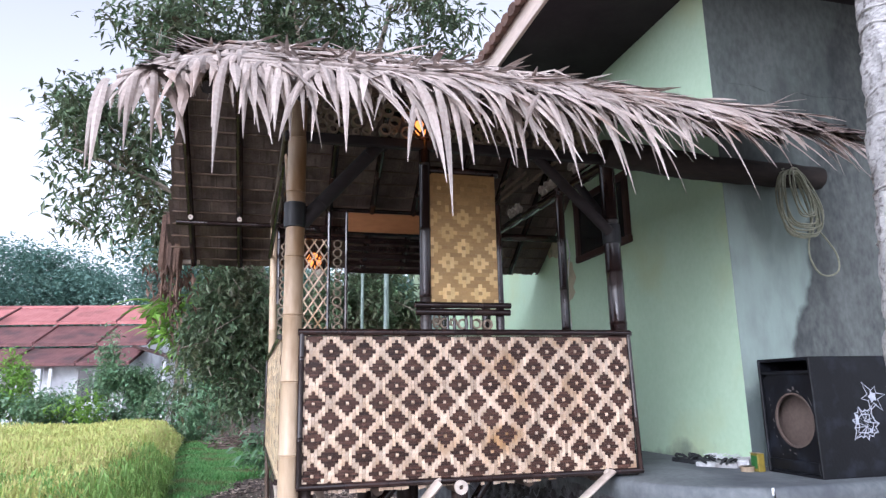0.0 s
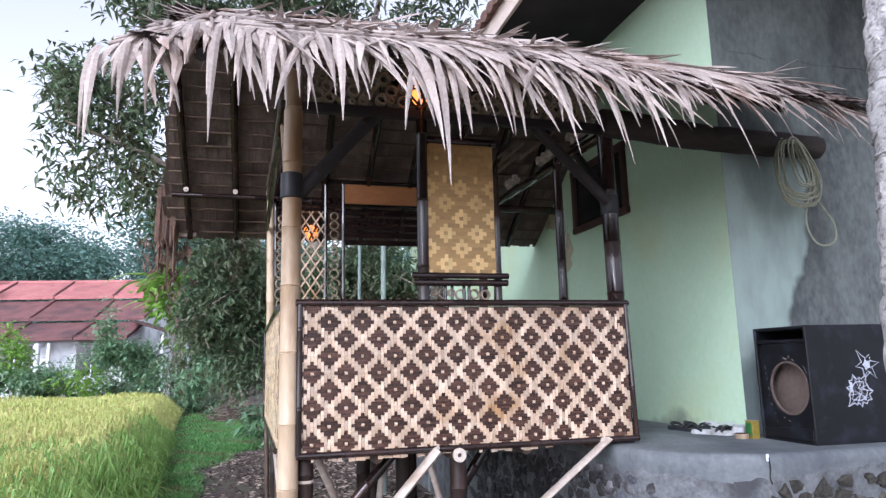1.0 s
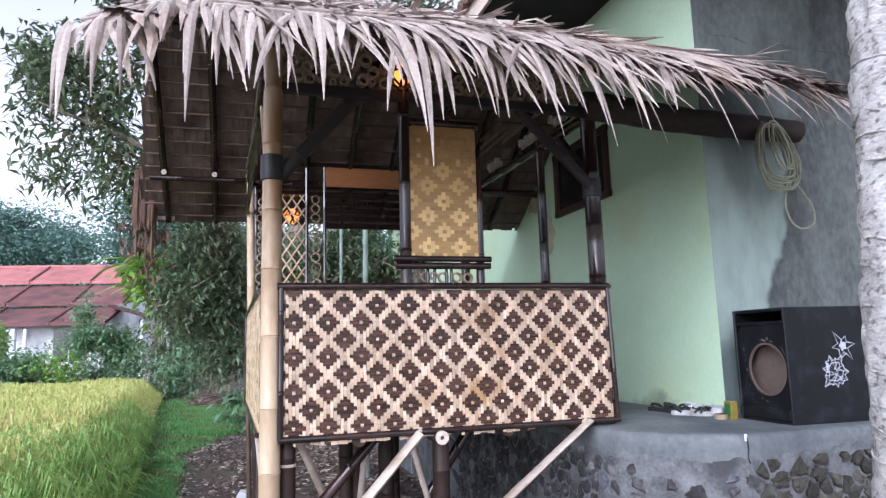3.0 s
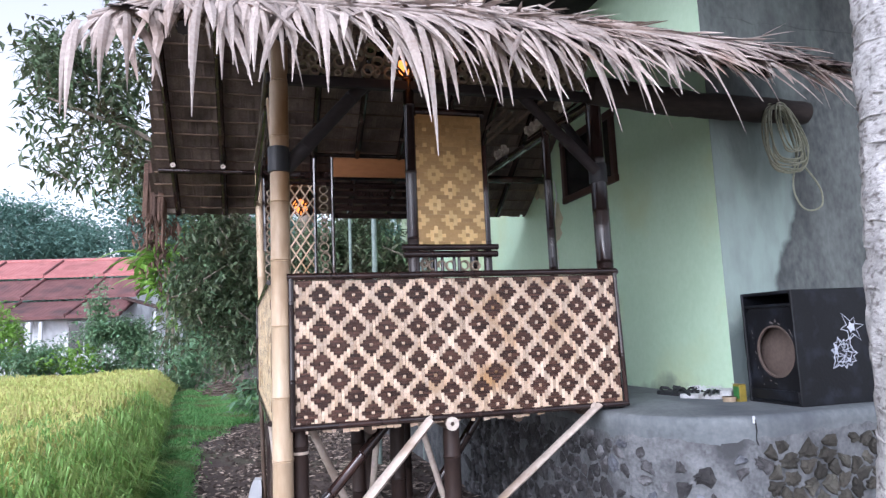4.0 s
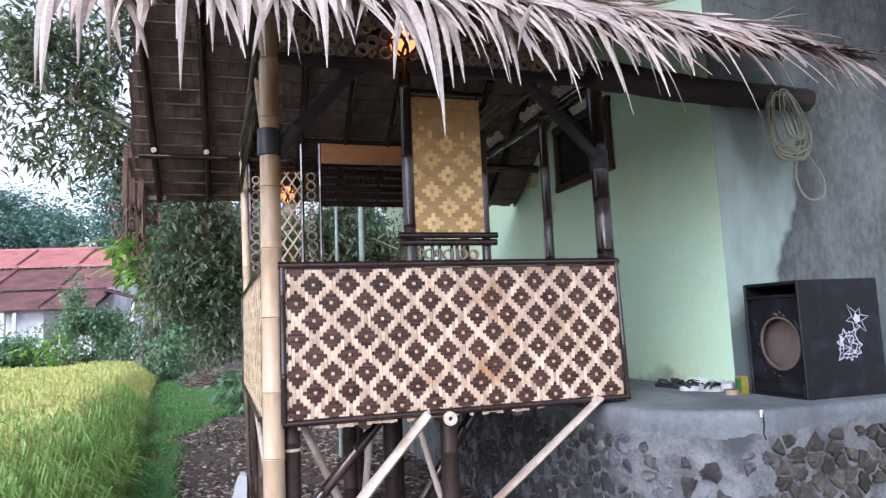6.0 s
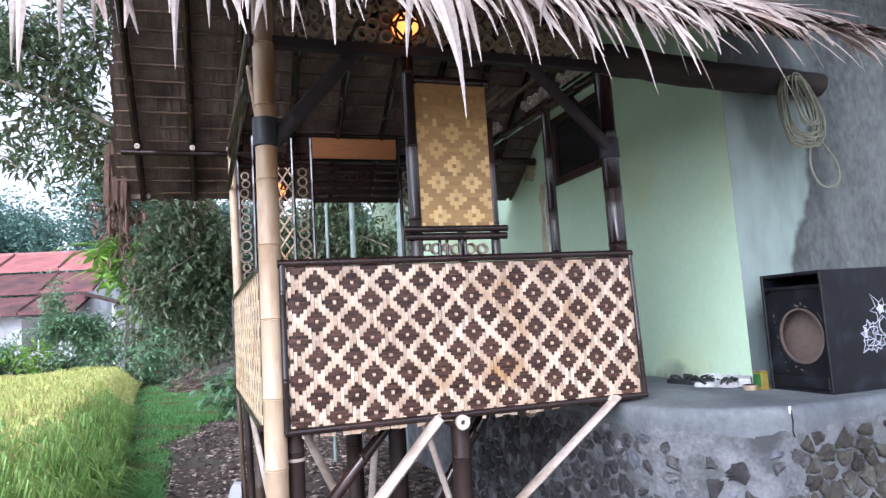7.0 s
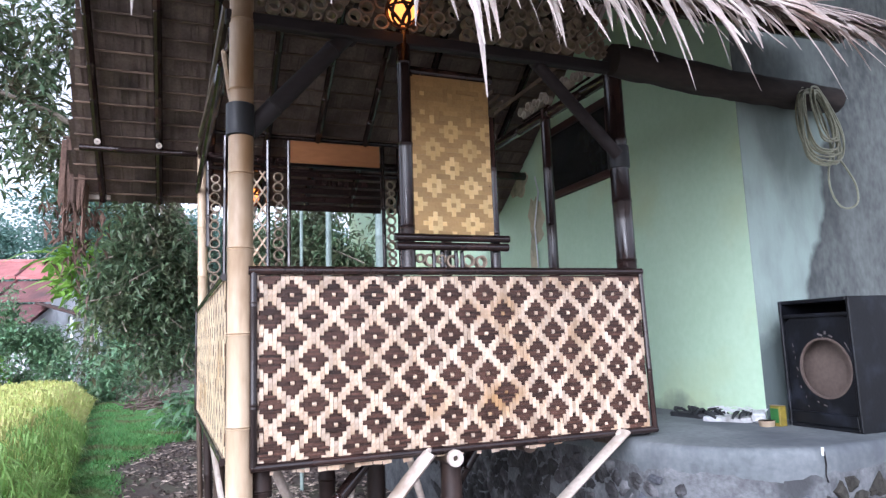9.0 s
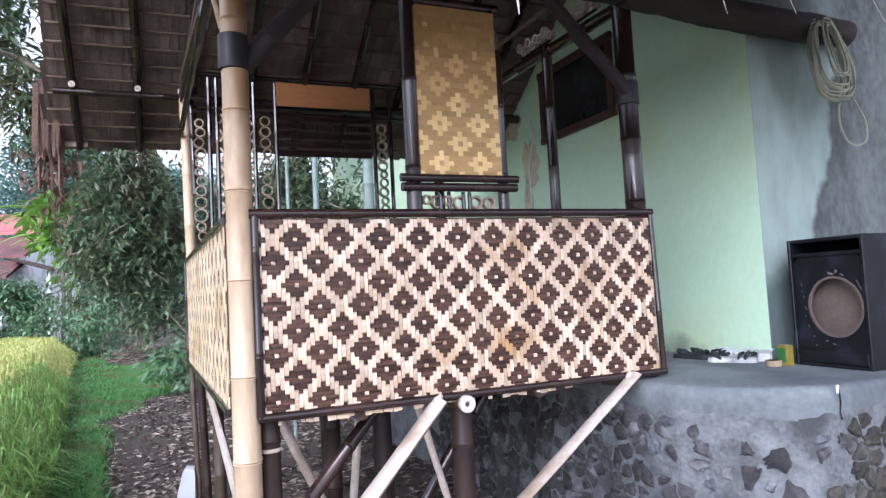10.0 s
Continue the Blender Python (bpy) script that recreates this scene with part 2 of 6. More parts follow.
SOFFIT = material("dark_soffit_board", hexlin(48, 41, 46), hexlin(34, 29, 33), 3, 30, 0.8, 0.1)
BARK = material("coconut_bark", hexlin(198, 196, 194), hexlin(152, 149, 148), 16, 70, 0.9, 0.8, (1, 1, 1.6), 0, hexlin(112, 107, 104), 38, spread=0.3)
TREEBARK = material("tree_bark", hexlin(152, 140, 126), hexlin(104, 94, 84), 6, 40, 0.9, 0.4, (1, 1, 0.3))
LEAF = material("mango_leaf", hexlin(128, 143, 108), hexlin(70, 90, 70), 2, 20, 0.4, 0.05, (1, 1, 1), 0.45, hexlin(98, 92, 70), 1.4, shift=0.04, through_light=0.35)
YOUNG = material("young_leaf", hexlin(150, 186, 84), hexlin(104, 150, 62), 2, 20, 0.5, 0.05, (1, 1, 1), 0.25, through_light=0.35)
SHRUB = material("shrub_leaf", hexlin(146, 174, 134), hexlin(94, 132, 100), 2, 20, 0.5, 0.05, (1, 1, 1), 0.3, shift=0.03, through_light=0.25)
# distance haze is put into this leaf colour: paler and bluer
HAZEDLEAF = material("hazed_far_leaf", hexlin(132, 164, 150), hexlin(88, 122, 114), 0.12, 1.5, 0.8, 0.0, (1, 1, 1), 0.18, shift=0.02, through_light=0.3)
RICE = material("rice_plant", hexlin(228, 221, 150), hexlin(174, 186, 98), 0.35, 4, 0.6, 0.0, (1, 1, 1), 0.18, shift=0.03, through_light=0.3)
RICELEAF = material("rice_leaf", hexlin(174, 200, 118), hexlin(118, 158, 82), 0.5, 6, 0.55, 0.0, (1, 1, 1), 0.25, shift=0.02, through_light=0.45)
GRASS = material("grass_blade", hexlin(130, 178, 104), hexlin(80, 132, 72), 1.4, 8, 0.6, 0.0, (1, 1, 1), 0.25, hexlin(124, 124, 84), 1.1, shift=0.025, through_light=0.3)
LITTER = material("fallen_leaf", hexlin(200, 182, 168), hexlin(84, 68, 58), 4, 30, 0.8, 0.1, (1, 1, 1), 0.65)
DARKGLASS = material("dark_window_glass", hexlin(50, 52, 52), hexlin(36, 38, 40), 2, 20, 0.15, 0.0)
REDWOOD = material("red_brown_wood", hexlin(76, 48, 40), hexlin(54, 34, 30), 4, 40, 0.6, 0.1)
ROPE = material("pale_hose", hexlin(172, 172, 150), hexlin(126, 128, 106), 10, 60, 0.6, 0.05)
LOG = material("brown_log", hexlin(66, 55, 48), hexlin(36, 31, 28), 5, 40, 0.85, 0.4, (0.3, 1, 1), 0, hexlin(44, 38, 36), 4)
RUBBER = material("black_rubber", hexlin(36, 38, 42), hexlin(26, 28, 30), 8, 60, 0.7, 0.05)
CANYELLOW = material("yellow_can_paint", hexlin(150, 132, 52), hexlin(112, 98, 40), 6, 40, 0.5, 0.05)
CANGREEN = material("green_can_label", hexlin(52, 110, 54), hexlin(40, 88, 42), 6, 40, 0.5, 0.05)
BEIGE = material("beige_plastic", hexlin(176, 158, 134), hexlin(140, 122, 100), 6, 40, 0.5, 0.05)
BLUEPOST = material("pale_blue_post", hexlin(156, 170, 164), hexlin(122, 138, 132), 4, 40, 0.6, 0.08)
AMBER = glow("amber_bulb", (1.0, 0.3, 0.05), 1.0)
BATTEN = material("split_batten", hexlin(122, 100, 84), hexlin(70, 55, 46), 5, 50, 0.6, 0.1, (0.3, 1, 1), 0.2)
BRUSH = material("dead_brushwood", hexlin(140, 122, 112), hexlin(88, 74, 68), 5, 40, 0.9, 0.2, (1, 1, 1), 0.3)
PEEL = material("peeling_old_paint", hexlin(206, 196, 164), hexlin(170, 164, 140), 7, 40, 0.8, 0.2, (1, 1, 1), 0, hexlin(140, 140, 118), 5)
CANE = material("brown_cane", hexlin(96, 52, 30), hexlin(62, 34, 22), 8, 60, 0.6, 0.1, through_light=0.25)
BROWNLEAF = material("brown_dead_leaf", hexlin(124, 98, 84), hexlin(76, 58, 50), 4, 50, 0.85, 0.3, (1, 1, 1), 0.3)


# ---- mesh helpers ----
class Geo:
    """Collects vertices and faces of one mesh."""

    def __init__(self):
        self.v, self.f = [], []

    def add(self, verts, faces):
        k = len(self.v)
        self.v.extend(tuple(p) for p in verts)
        self.f.extend(tuple(i + k for i in q) for q in faces)
        return self

    def box(self, c, s, bevel=0.004, m=None):
        """A box of full size s round c with chamfered edges, turned by the matrix m about c."""
        h = [k / 2 for k in s]
        b = min(bevel, 0.45 * min(s))
        ids, verts = {}, []
        signs = [(i, j, k) for i in (-1, 1) for j in (-1, 1) for k in (-1, 1)]
        for sg in signs:
            for ax in range(3):
                p = [sg[i] * (h[i] if i == ax else h[i] - b) for i in range(3)]
                ids[sg, ax] = len(verts)
                verts.append(Vector(p))
        faces = []
        for ax in range(3):
            o1, o2 = [i for i in range(3) if i != ax]
            for s0 in (-1, 1):
                ring = []
                for a, bb in ((-1, -1), (1, -1), (1, 1), (-1, 1)):
                    sg = [0, 0, 0]
                    sg[ax], sg[o1], sg[o2] = s0, a, bb
                    ring.append(ids[tuple(sg), ax])
                faces.append(ring)
        for ax in range(3):
            o1, o2 = [i for i in range(3) if i != ax]
            for a in (-1, 1):
                for bb in (-1, 1):
                    q = []
                    for s0 in (-1, 1):
                        sg = [0, 0, 0]
                        sg[ax], sg[o1], sg[o2] = s0, a, bb
                        q.append((ids[tuple(sg), o1], ids[tuple(sg), o2]))
                    faces.append([q[0][0], q[1][0], q[1][1], q[0][1]])
        for sg in signs:
            faces.append([ids[sg, 0], ids[sg, 1], ids[sg, 2]])
        c = Vector(c)
        out = []
        for fc in faces:
            pts = [verts[i] for i in fc]
            nrm = (pts[1] - pts[0]).cross(pts[2] - pts[0])
            mid = sum(pts, Vector()) / len(pts)
            out.append(fc if nrm.dot(mid) > 0 else fc[::-1])
        return self.add([c + (m @ p if m else p) for p in verts], out)

    def tube(self, pts, radii, n=10, caps=True, squash=1.0):
        pts = [Vector(p) for p in pts]
        verts, faces = [], []
        side = None
        for i, p in enumerate(pts):
            d = (pts[min(i + 1, len(pts) - 1)] - pts[max(i - 1, 0)]).normalized()
            if side is None:
                side = d.cross(Vector((0, 0, 1)) if abs(d.z) < 0.9 else Vector((1, 0, 0))).normalized()
            side = (side - d * side.dot(d)).normalized()
            up = d.cross(side)
            for k in range(n):
                a = 2 * math.pi * k / n
                verts.append(p + side * (math.cos(a) * radii[i]) + up * (math.sin(a) * radii[i] * squash))
        for i in range(len(pts) - 1):
            for k in range(n):
                k2 = (k + 1) % n
                faces.append((i * n + k, i * n + k2, (i + 1) * n + k2, (i + 1) * n + k))
        if caps:
            faces.append(tuple(range(n))[::-1])
            faces.append(tuple((len(pts) - 1) * n + k for k in range(n)))
        return self.add(verts, faces)

    def ring(self, c, axis, r, wall, length, n=14):
        """A short open piece of tube: outer and inner skin and both rims."""
        axis = Vector(axis).normalized()
        s = axis.cross(Vector((0, 0, 1)) if abs(axis.z) < 0.9 else Vector((1, 0, 0))).normalized()
        u = axis.cross(s)
        c = Vector(c)
        verts, faces = [], []
        for rr, off in ((r, -0.5), (r, 0.5), (r - wall, 0.5), (r - wall, -0.5)):
            for k in range(n):
                a = 2 * math.pi * k / n
                verts.append(c + axis * (off * length) + s * (math.cos(a) * rr) + u * (math.sin(a) * rr))
        for j in range(4):
            j2 = (j + 1) % 4
            for k in range(n):
                k2 = (k + 1) % n
                faces.append((j * n + k, j * n + k2, j2 * n + k2, j2 * n + k))
        return self.add(verts, faces)

    def mesh(self, name, smooth=False):
        me = bpy.data.meshes.new(name)
        me.from_pydata(self.v, [], self.f)
        if smooth:
            me.polygons.foreach_set("use_smooth", [True] * len(me.polygons))
            me.set_sharp_from_angle(angle=radians(42))
        me.update()
        return me


def place_of(ob):
    """The world matrix of an object, from its parents' chain."""
    if ob.parent is None:
        return ob.matrix_basis.copy()
    return place_of(ob.parent) @ ob.matrix_parent_inverse @ ob.matrix_basis


def part(name, geo, mat_, parent=None, label="", m=None, smooth=False):
    """ONE mesh object, under a thing or a part when parent is given; geo is in world places, or round its own origin when m is given."""
    me = geo if isinstance(geo, bpy.types.Mesh) else geo.mesh(name, smooth)
    if not me.materials:
        me.materials.append(mat_)
    ob = new(name, me)
    if parent is not None:
        ob.parent = parent
        ob.matrix_parent_inverse = place_of(parent).inverted()
    if m is not None:
        ob.matrix_basis = m
    if label:
        ob["label"] = label
    return ob


def thing(name, at, label, category, group="", kind=""):
    ob = new(name)
    ob.empty_display_size = 0.1
    ob.matrix_basis = Matrix.Translation(at)
    return tagged(ob, label, category, group, kind)


def structure(name, geo, mat_, label, category, smooth=False):
    return tagged(part(name, geo, mat_, smooth=smooth), label, category, kind="structure")


def bamboo(p0, p1, r, step=0.32, rnd=None, n=12, taper=0.94, geo=None, bend=0.0):
    """A culm with swollen nodes between two places."""
    g = geo or Geo()
    p0, p1 = Vector(p0), Vector(p1)
    d = p1 - p0
    length = d.length
    rnd = rnd or random
    off = d.normalized().cross(Vector((0.3, 0.5, 0.8))).normalized() * bend
    s = rnd.uniform(0.3, 0.9) * step
    marks = []
    while s < length - 0.02:
        marks.append(s)
        s += step * rnd.uniform(0.85, 1.15)
    pts, radii = [p0], [r]
    for s in marks:
        for e, k in ((-0.012, 1.0), (-0.004, 1.07), (0.0, 0.99), (0.005, 1.09), (0.014, 1.0)):
            if 0 < s + e < length:
                t = (s + e) / length
                pts.append(p0 + d * t + off * math.sin(math.pi * t))
                radii.append(r * k * (1 - (1 - taper) * t))
    pts.append(p1)
    radii.append(r * taper)
    return g.tube(pts, radii, n)


def leaves(centres, length, width, seed, droop=0.5, spread=0.25, plain=False):
    """Many small folded leaves round the given places, in one mesh."""
    r = np.random.RandomState(seed)
    c = np.asarray(centres, float)
    n = len(c)
    c = c + r.normal(0, spread, c.shape)
    az = r.uniform(0, 2 * np.pi, n)
    el = -np.abs(r.normal(droop, 0.45, n)) + r.uniform(-0.2, 0.45, n)
    d = np.stack([np.cos(az) * np.cos(el), np.sin(az) * np.cos(el), np.sin(el)], 1)
    s = np.cross(d, np.stack([r.normal(0, 0.35, n), r.normal(0, 0.35, n), np.ones(n)], 1))
    s /= np.linalg.norm(s, axis=1)[:, None] + 1e-9
    u = np.cross(s, d)
    ln = (length * r.uniform(0.65, 1.25, n))[:, None]
    w = (width * r.uniform(0.7, 1.2, n))[:, None]
    base, mid, tip = c, c + d * ln * 0.45 + u * ln * 0.04, c + d * ln - u * ln * 0.1
    v = np.stack([base, mid + s * w / 2 + u * w * 0.15, tip, mid - s * w / 2 + u * w * 0.15, mid], 1).reshape(-1, 3)
    k = np.arange(n)[:, None] * 5
    g = Geo()
    if plain:
        v = np.stack([base, mid + s * w / 2, tip, mid - s * w / 2], 1).reshape(-1, 3)
        g.v, g.f = v.tolist(), (np.arange(n)[:, None] * 4 + np.array([[0, 1, 2, 3]])).tolist()
        return g
    f = np.concatenate([k + np.array([[0, 1, 4]]), k + np.array([[1, 2, 4]]), k + np.array([[4, 2, 3]]), k + np.array([[0, 4, 3]])])
    g.v, g.f = v.tolist(), f.tolist()
    return g


# ---- ground, platform and house ----
rng = random.Random(7)


def ground_height(x, y):
    """Gentle unevenness near by, level far off."""
    near = math.exp(-((x / 14) ** 2 + ((y - 8) / 16) ** 2))
    h = 0.05 * near * noise.noise(Vector((x * 0.6, y * 0.6, 0.3)))
    edge = -1.05 - 0.077 * (y - 6)
    if y > 3:
        h += 0.07 * math.exp(-((x - edge - 0.35) / 0.3) ** 2) * min(1, (y - 3) / 2)
    return h


def build_ground():
    def axis(lo, hi, fine_lo, fine_hi, step):
        a = list(np.arange(fine_lo, fine_hi, step))
        out = [fine_lo - (fine_lo - lo) * k ** 3 for k in np.linspace(1, 0.08, 14)] + a
        return out + [fine_hi + (hi - fine_hi) * k ** 3 for k in np.linspace(0.0, 1, 15)]
    xs, ys = axis(-1800, 1800, -10, 6, 0.25), axis(-300, 2500, -1, 22, 0.25)
    g = Geo()
    g.v = [(x, y, ground_height(x, y)) for y in ys for x in xs]
    w = len(xs)
    g.f = [(j * w + i, j * w + i + 1, (j + 1) * w + i + 1, (j + 1) * w + i) for j in range(len(ys) - 1) for i in range(w - 1)]
    return structure("ground", g, SOIL, "bare brown soil ground with green patches beside the field", "ground", True)


def bounce_yard(m, colour, at_y):
    """Unseen ground before the house, lightened to bounce light upwards, with a ragged border."""
    nt = m.node_tree
    n, l = nt.nodes, nt.links
    bsdf = n["Principled BSDF"]
    old = bsdf.inputs["Base Color"].links[0].from_socket
    co, sep, nz, mad, rng_, mx = [n.new(k) for k in ("ShaderNodeTexCoord", "ShaderNodeSeparateXYZ", "ShaderNodeTexNoise", "ShaderNodeMath", "ShaderNodeMapRange", "ShaderNodeMix")]
    l.new(co.outputs["Object"], sep.inputs[0])
    l.new(co.outputs["Object"], nz.inputs["Vector"])
    nz.inputs["Scale"].default_value, nz.inputs["Detail"].default_value = 1.6, 8
    mad.operation = "MULTIPLY_ADD"
    mad.inputs[1].default_value = 0.9
    l.new(nz.outputs["Fac"], mad.inputs[0])
    l.new(sep.outputs["Y"], mad.inputs[2])
    rng_.inputs["From Min"].default_value, rng_.inputs["From Max"].default_value = at_y + 0.3, at_y + 0.6
    rng_.inputs["To Min"].default_value, rng_.inputs["To Max"].default_value = 0.9, 0.0
    l.new(mad.outputs[0], rng_.inputs["Value"])
    mx.data_type = "RGBA"
    mx.inputs["B"].default_value = (*colour, 1)
    l.new(rng_.outputs["Result"], mx.inputs["Factor"])
    l.new(old, mx.inputs["A"])
    l.new(mx.outputs["Result"], bsdf.inputs["Base Color"])


bounce_yard(SOIL, hexlin(134, 126, 116), 2.3)
ground = build_ground()

FLOOR = 1.0                       # top of the concrete platform
WALL_X, WALL_Y = 2.915, 3.65      # corner of the house
CORNER_B = (2.42, 2.905)    # the platform's blunt corner


def prism(outline, z0, z1, bevel=0.03, ragged=0.0, seed=1):
    """An upright block over an outline, with a rounded upper edge and, if ragged, an uneven lower one."""
    g = Geo()
    ring_ = []
    for k, p in enumerate(outline):
        q = outline[(k + 1) % len(outline)]
        d = Vector(q) - Vector(p)
        n = max(1, min(150, int(d.length / 0.05))) if ragged else 1
        nrm = Vector((d.y, -d.x)).normalized()
        ring_ += [(p[0] + d.x * i / n, p[1] + d.y * i / n, nrm) for i in range(n)]
    n = len(ring_)
    rows = [(z0, -0.014 if ragged else 0.0), (z1 - bevel * 2, 0.0), (z1 - bevel, 0.0), (z1 - bevel * 0.6, -bevel * 0.15), (z1 - bevel * 0.3, -bevel * 0.4), (z1 - bevel * 0.08, -bevel * 0.75), (z1, -bevel * 1.3)]
    for r, (z, out) in enumerate(rows):
        for k, (x, y, nrm) in enumerate(ring_):
            if r == 0 and ragged:
                z = z0 - 0.045 * math.exp(-((x - 2.2) / 0.24) ** 2) * (y < 4) + ragged * (noise.noise(Vector((x * 5, y * 5, seed))) + 0.6 * noise.noise(Vector((x * 17, y * 17, seed))))
            g.v.append((x + nrm.x * out, y + nrm.y * out, z))
    for r in range(len(rows) - 1):
        for k in range(n):
            g.f.append((r * n + k, r * n + (k + 1) % n, (r + 1) * n + (k + 1) % n, (r + 1) * n + k))
    g.f += [tuple(range(n))[::-1], tuple((len(rows) - 1) * n + k for k in range(n))]
    return g


OUTLINE = [(1.93, 12), (1.93, 3.5), (1.96, 3.34), (2.03, 3.2), (2.14, 3.07), (2.26, 2.97), CORNER_B, (9.5, 2.89), (9.5, 12)]
platform = structure("platform", prism(OUTLINE, 0.855, FLOOR, 0.032, 0.06), SLAB, "grey trowelled concrete platform slab with a hairline crack", "platform", True)
INSET = [(x + 0.006, y + 0.006) for x, y in OUTLINE]
foundation = structure("foundation_wall", prism(INSET, 0.0, 0.93, 0.002), MORTAR, "rough mortared river stone foundation under the slab", "foundation")
part("crack", Geo().tube([(2.418, 2.897, 0.985), (2.423, 2.898, 0.93), (2.415, 2.898, 0.89), (2.425, 2.898, 0.86)], [0.003, 0.004, 0.0025, 0.004], 6), TAPE, platform, "thin dark crack")
part("chip", Geo().box((2.413, 2.9, 0.985), (0.016, 0.006, 0.035), 0.002), WHITE, platform, "white paint chip")

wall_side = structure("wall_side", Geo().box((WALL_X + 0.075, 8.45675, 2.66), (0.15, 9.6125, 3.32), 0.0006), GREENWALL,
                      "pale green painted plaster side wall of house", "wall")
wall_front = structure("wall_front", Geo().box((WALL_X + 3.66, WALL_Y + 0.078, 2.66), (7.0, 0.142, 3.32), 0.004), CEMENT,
                       "bare grey cement front wall, blotched and darker along its foot", "wall")
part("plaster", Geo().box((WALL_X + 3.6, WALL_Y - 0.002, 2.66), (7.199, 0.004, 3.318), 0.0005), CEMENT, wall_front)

pick = random.Random(23)
part("crack", Geo().tube([(3.05 + 0.1 * k, WALL_Y - 0.004, 3.53 + pick.uniform(-0.02, 0.02)) for k in range(14)], [pick.uniform(0.001, 0.005) for _ in range(14)], 6, True, 0.4), CEMENT, wall_front, "long dark crack in the cement")

# eaves of the house: board, soffit and tiled roof
EAVE_X, EAVE_Z = 1.93, 4.31
# front overhang is lengthened out of view to shade the upper cement wall
soffit = structure("soffit", Geo().box((5.95, 6.925, EAVE_Z + 0.03), (8.0, 10.35, 0.05)), SOFFIT, "dark unpainted board soffit under the house eaves", "soffit")
fascia = structure("trim_fascia", Geo().box((EAVE_X - 0.005, 6.925, EAVE_Z + 0.09), (0.03, 10.35, 0.2)), FASCIA, "weathered pale wooden fascia board along the eave", "fascia")
for k in range(64):
    y = 1.86 + k * 0.16
    part("roof_tile", Geo().tube([(EAVE_X - 0.09, y, EAVE_Z + 0.2), (EAVE_X + 0.25, y, EAVE_Z + 0.31)], [0.085, 0.08], 8, True, 0.5), OLDTILE, fascia)
house_roof = tagged(part("house_roof", Geo().box((6.16, 6.925, 5.87), (8.9, 10.35, 0.05), m=Euler((0, -radians(17.5), 0)).to_matrix()), SOFFIT), "old clay tiled house roof above the eaves", "roof", kind="structure")


# ---- the gazebo ----
gazebo = thing("gazebo", (1.1, 4.85, 0), "bamboo gazebo on stilts with thatched roof and woven panels", "gazebo")
L, R, F, B = 0.135, 2.085, 3.61, 6.2      # post lines: left, right, front, back
LB = 0.05                                 # the rear post on the open side

# posts
post = part("post", bamboo((L, F, 0), (L + 0.005, F, 3.32), 0.053, 0.36, rng), STRAW, gazebo, "pale straw-coloured bamboo post", smooth=True)
part("tape", Geo().tube([(L, F, 2.375), (L, F, 2.378), (L, F, 2.512), (L, F, 2.515)], [0.053, 0.058, 0.058, 0.053], 20), TAPE, post, "black tape wrapped round the post", smooth=True)
post = part("post", bamboo((R, 3.67, FLOOR), (R - 0.01, 3.67, 2.93), 0.052, 0.36, rng), DARK, gazebo, smooth=True)
part("tape", Geo().tube([(R - 0.007, 3.67, 2.372), (R - 0.007, 3.67, 2.375), (R - 0.008, 3.67, 2.49), (R - 0.008, 3.67, 2.493)], [0.052, 0.057, 0.057, 0.052], 20), TAPE, post, smooth=True)
part("post", bamboo((2.075, 4.39, FLOOR), (2.075, 4.39, 2.95), 0.033, 0.33, rng), DARK, gazebo, smooth=True)
part("post", bamboo((LB + 0.035, B, 1.04), (LB, B, 3.05), 0.037, 0.42, rng), STRAW, gazebo, smooth=True)
part("stilt", bamboo((LB + 0.03, B, 0.0), (LB, B, 1.04), 0.02, 0.36, rng), POLE, gazebo, smooth=True)
part("stilt", bamboo((LB + 0.085, B - 0.03, 0.0), (LB + 0.055, B - 0.03, 1.04), 0.03, 0.4, rng), STILT, gazebo, smooth=True)
part("post", bamboo((LB + 0.06, B - 0.06, 2.28), (LB + 0.05, B - 0.06, 2.98), 0.027, 0.36, rng), DARK, gazebo, "dark bamboo piece tied to the rear post", smooth=True)
part("post", bamboo((R, B, FLOOR), (R, B, 3.05), 0.045, 0.36, rng), DARK, gazebo, smooth=True)
# stilts below the floor
for x, y, r in ((0.225, 3.665, 0.046), (0.13, 4.9, 0.032), (1.045, 3.66, 0.05), (0.3, 4.9, 0.05), (1.05, 4.9, 0.045), (0.62, 4.3, 0.045), (0.85, 4.2, 0.05), (0.95, 5.9, 0.045), (0.4, 6.15, 0.045)):
    part("stilt", bamboo((x, y, 0), (x, y, 1.03 if y < 4 else 0.98), r, 0.33, rng), STILT if y < 4 or r > 0.04 else POLE, gazebo, smooth=True)

part("node_ring", Geo().ring((0.225, 3.665, 0.9), (0, 0, 1), 0.0455, 0.006, 0.014, 20), SPLIT, gazebo, "pale node of the dark stilt")

# floor joists and deck
for x in (0.18, 0.6, 1.02, 1.45, 1.9):
    g = bamboo((x, 3.54 if x == 1.02 else 3.66, 1.0), (x, 6.3, 1.0), 0.036, 0.3, rng)
    part("joist", g, POLE, gazebo, smooth=True)
part("joist_end", Geo().ring((1.02, 3.538, 1.0), (0, 1, 0), 0.036, 0.024, 0.02, 18), SPLIT, gazebo, "pale cut bamboo end")
for k in range(24):
    y = 3.66 + k * 0.107
    part("deck_slat", Geo().box((1.1, y, 1.045), (1.95, 0.098, 0.014), 0.003), POLE, gazebo)

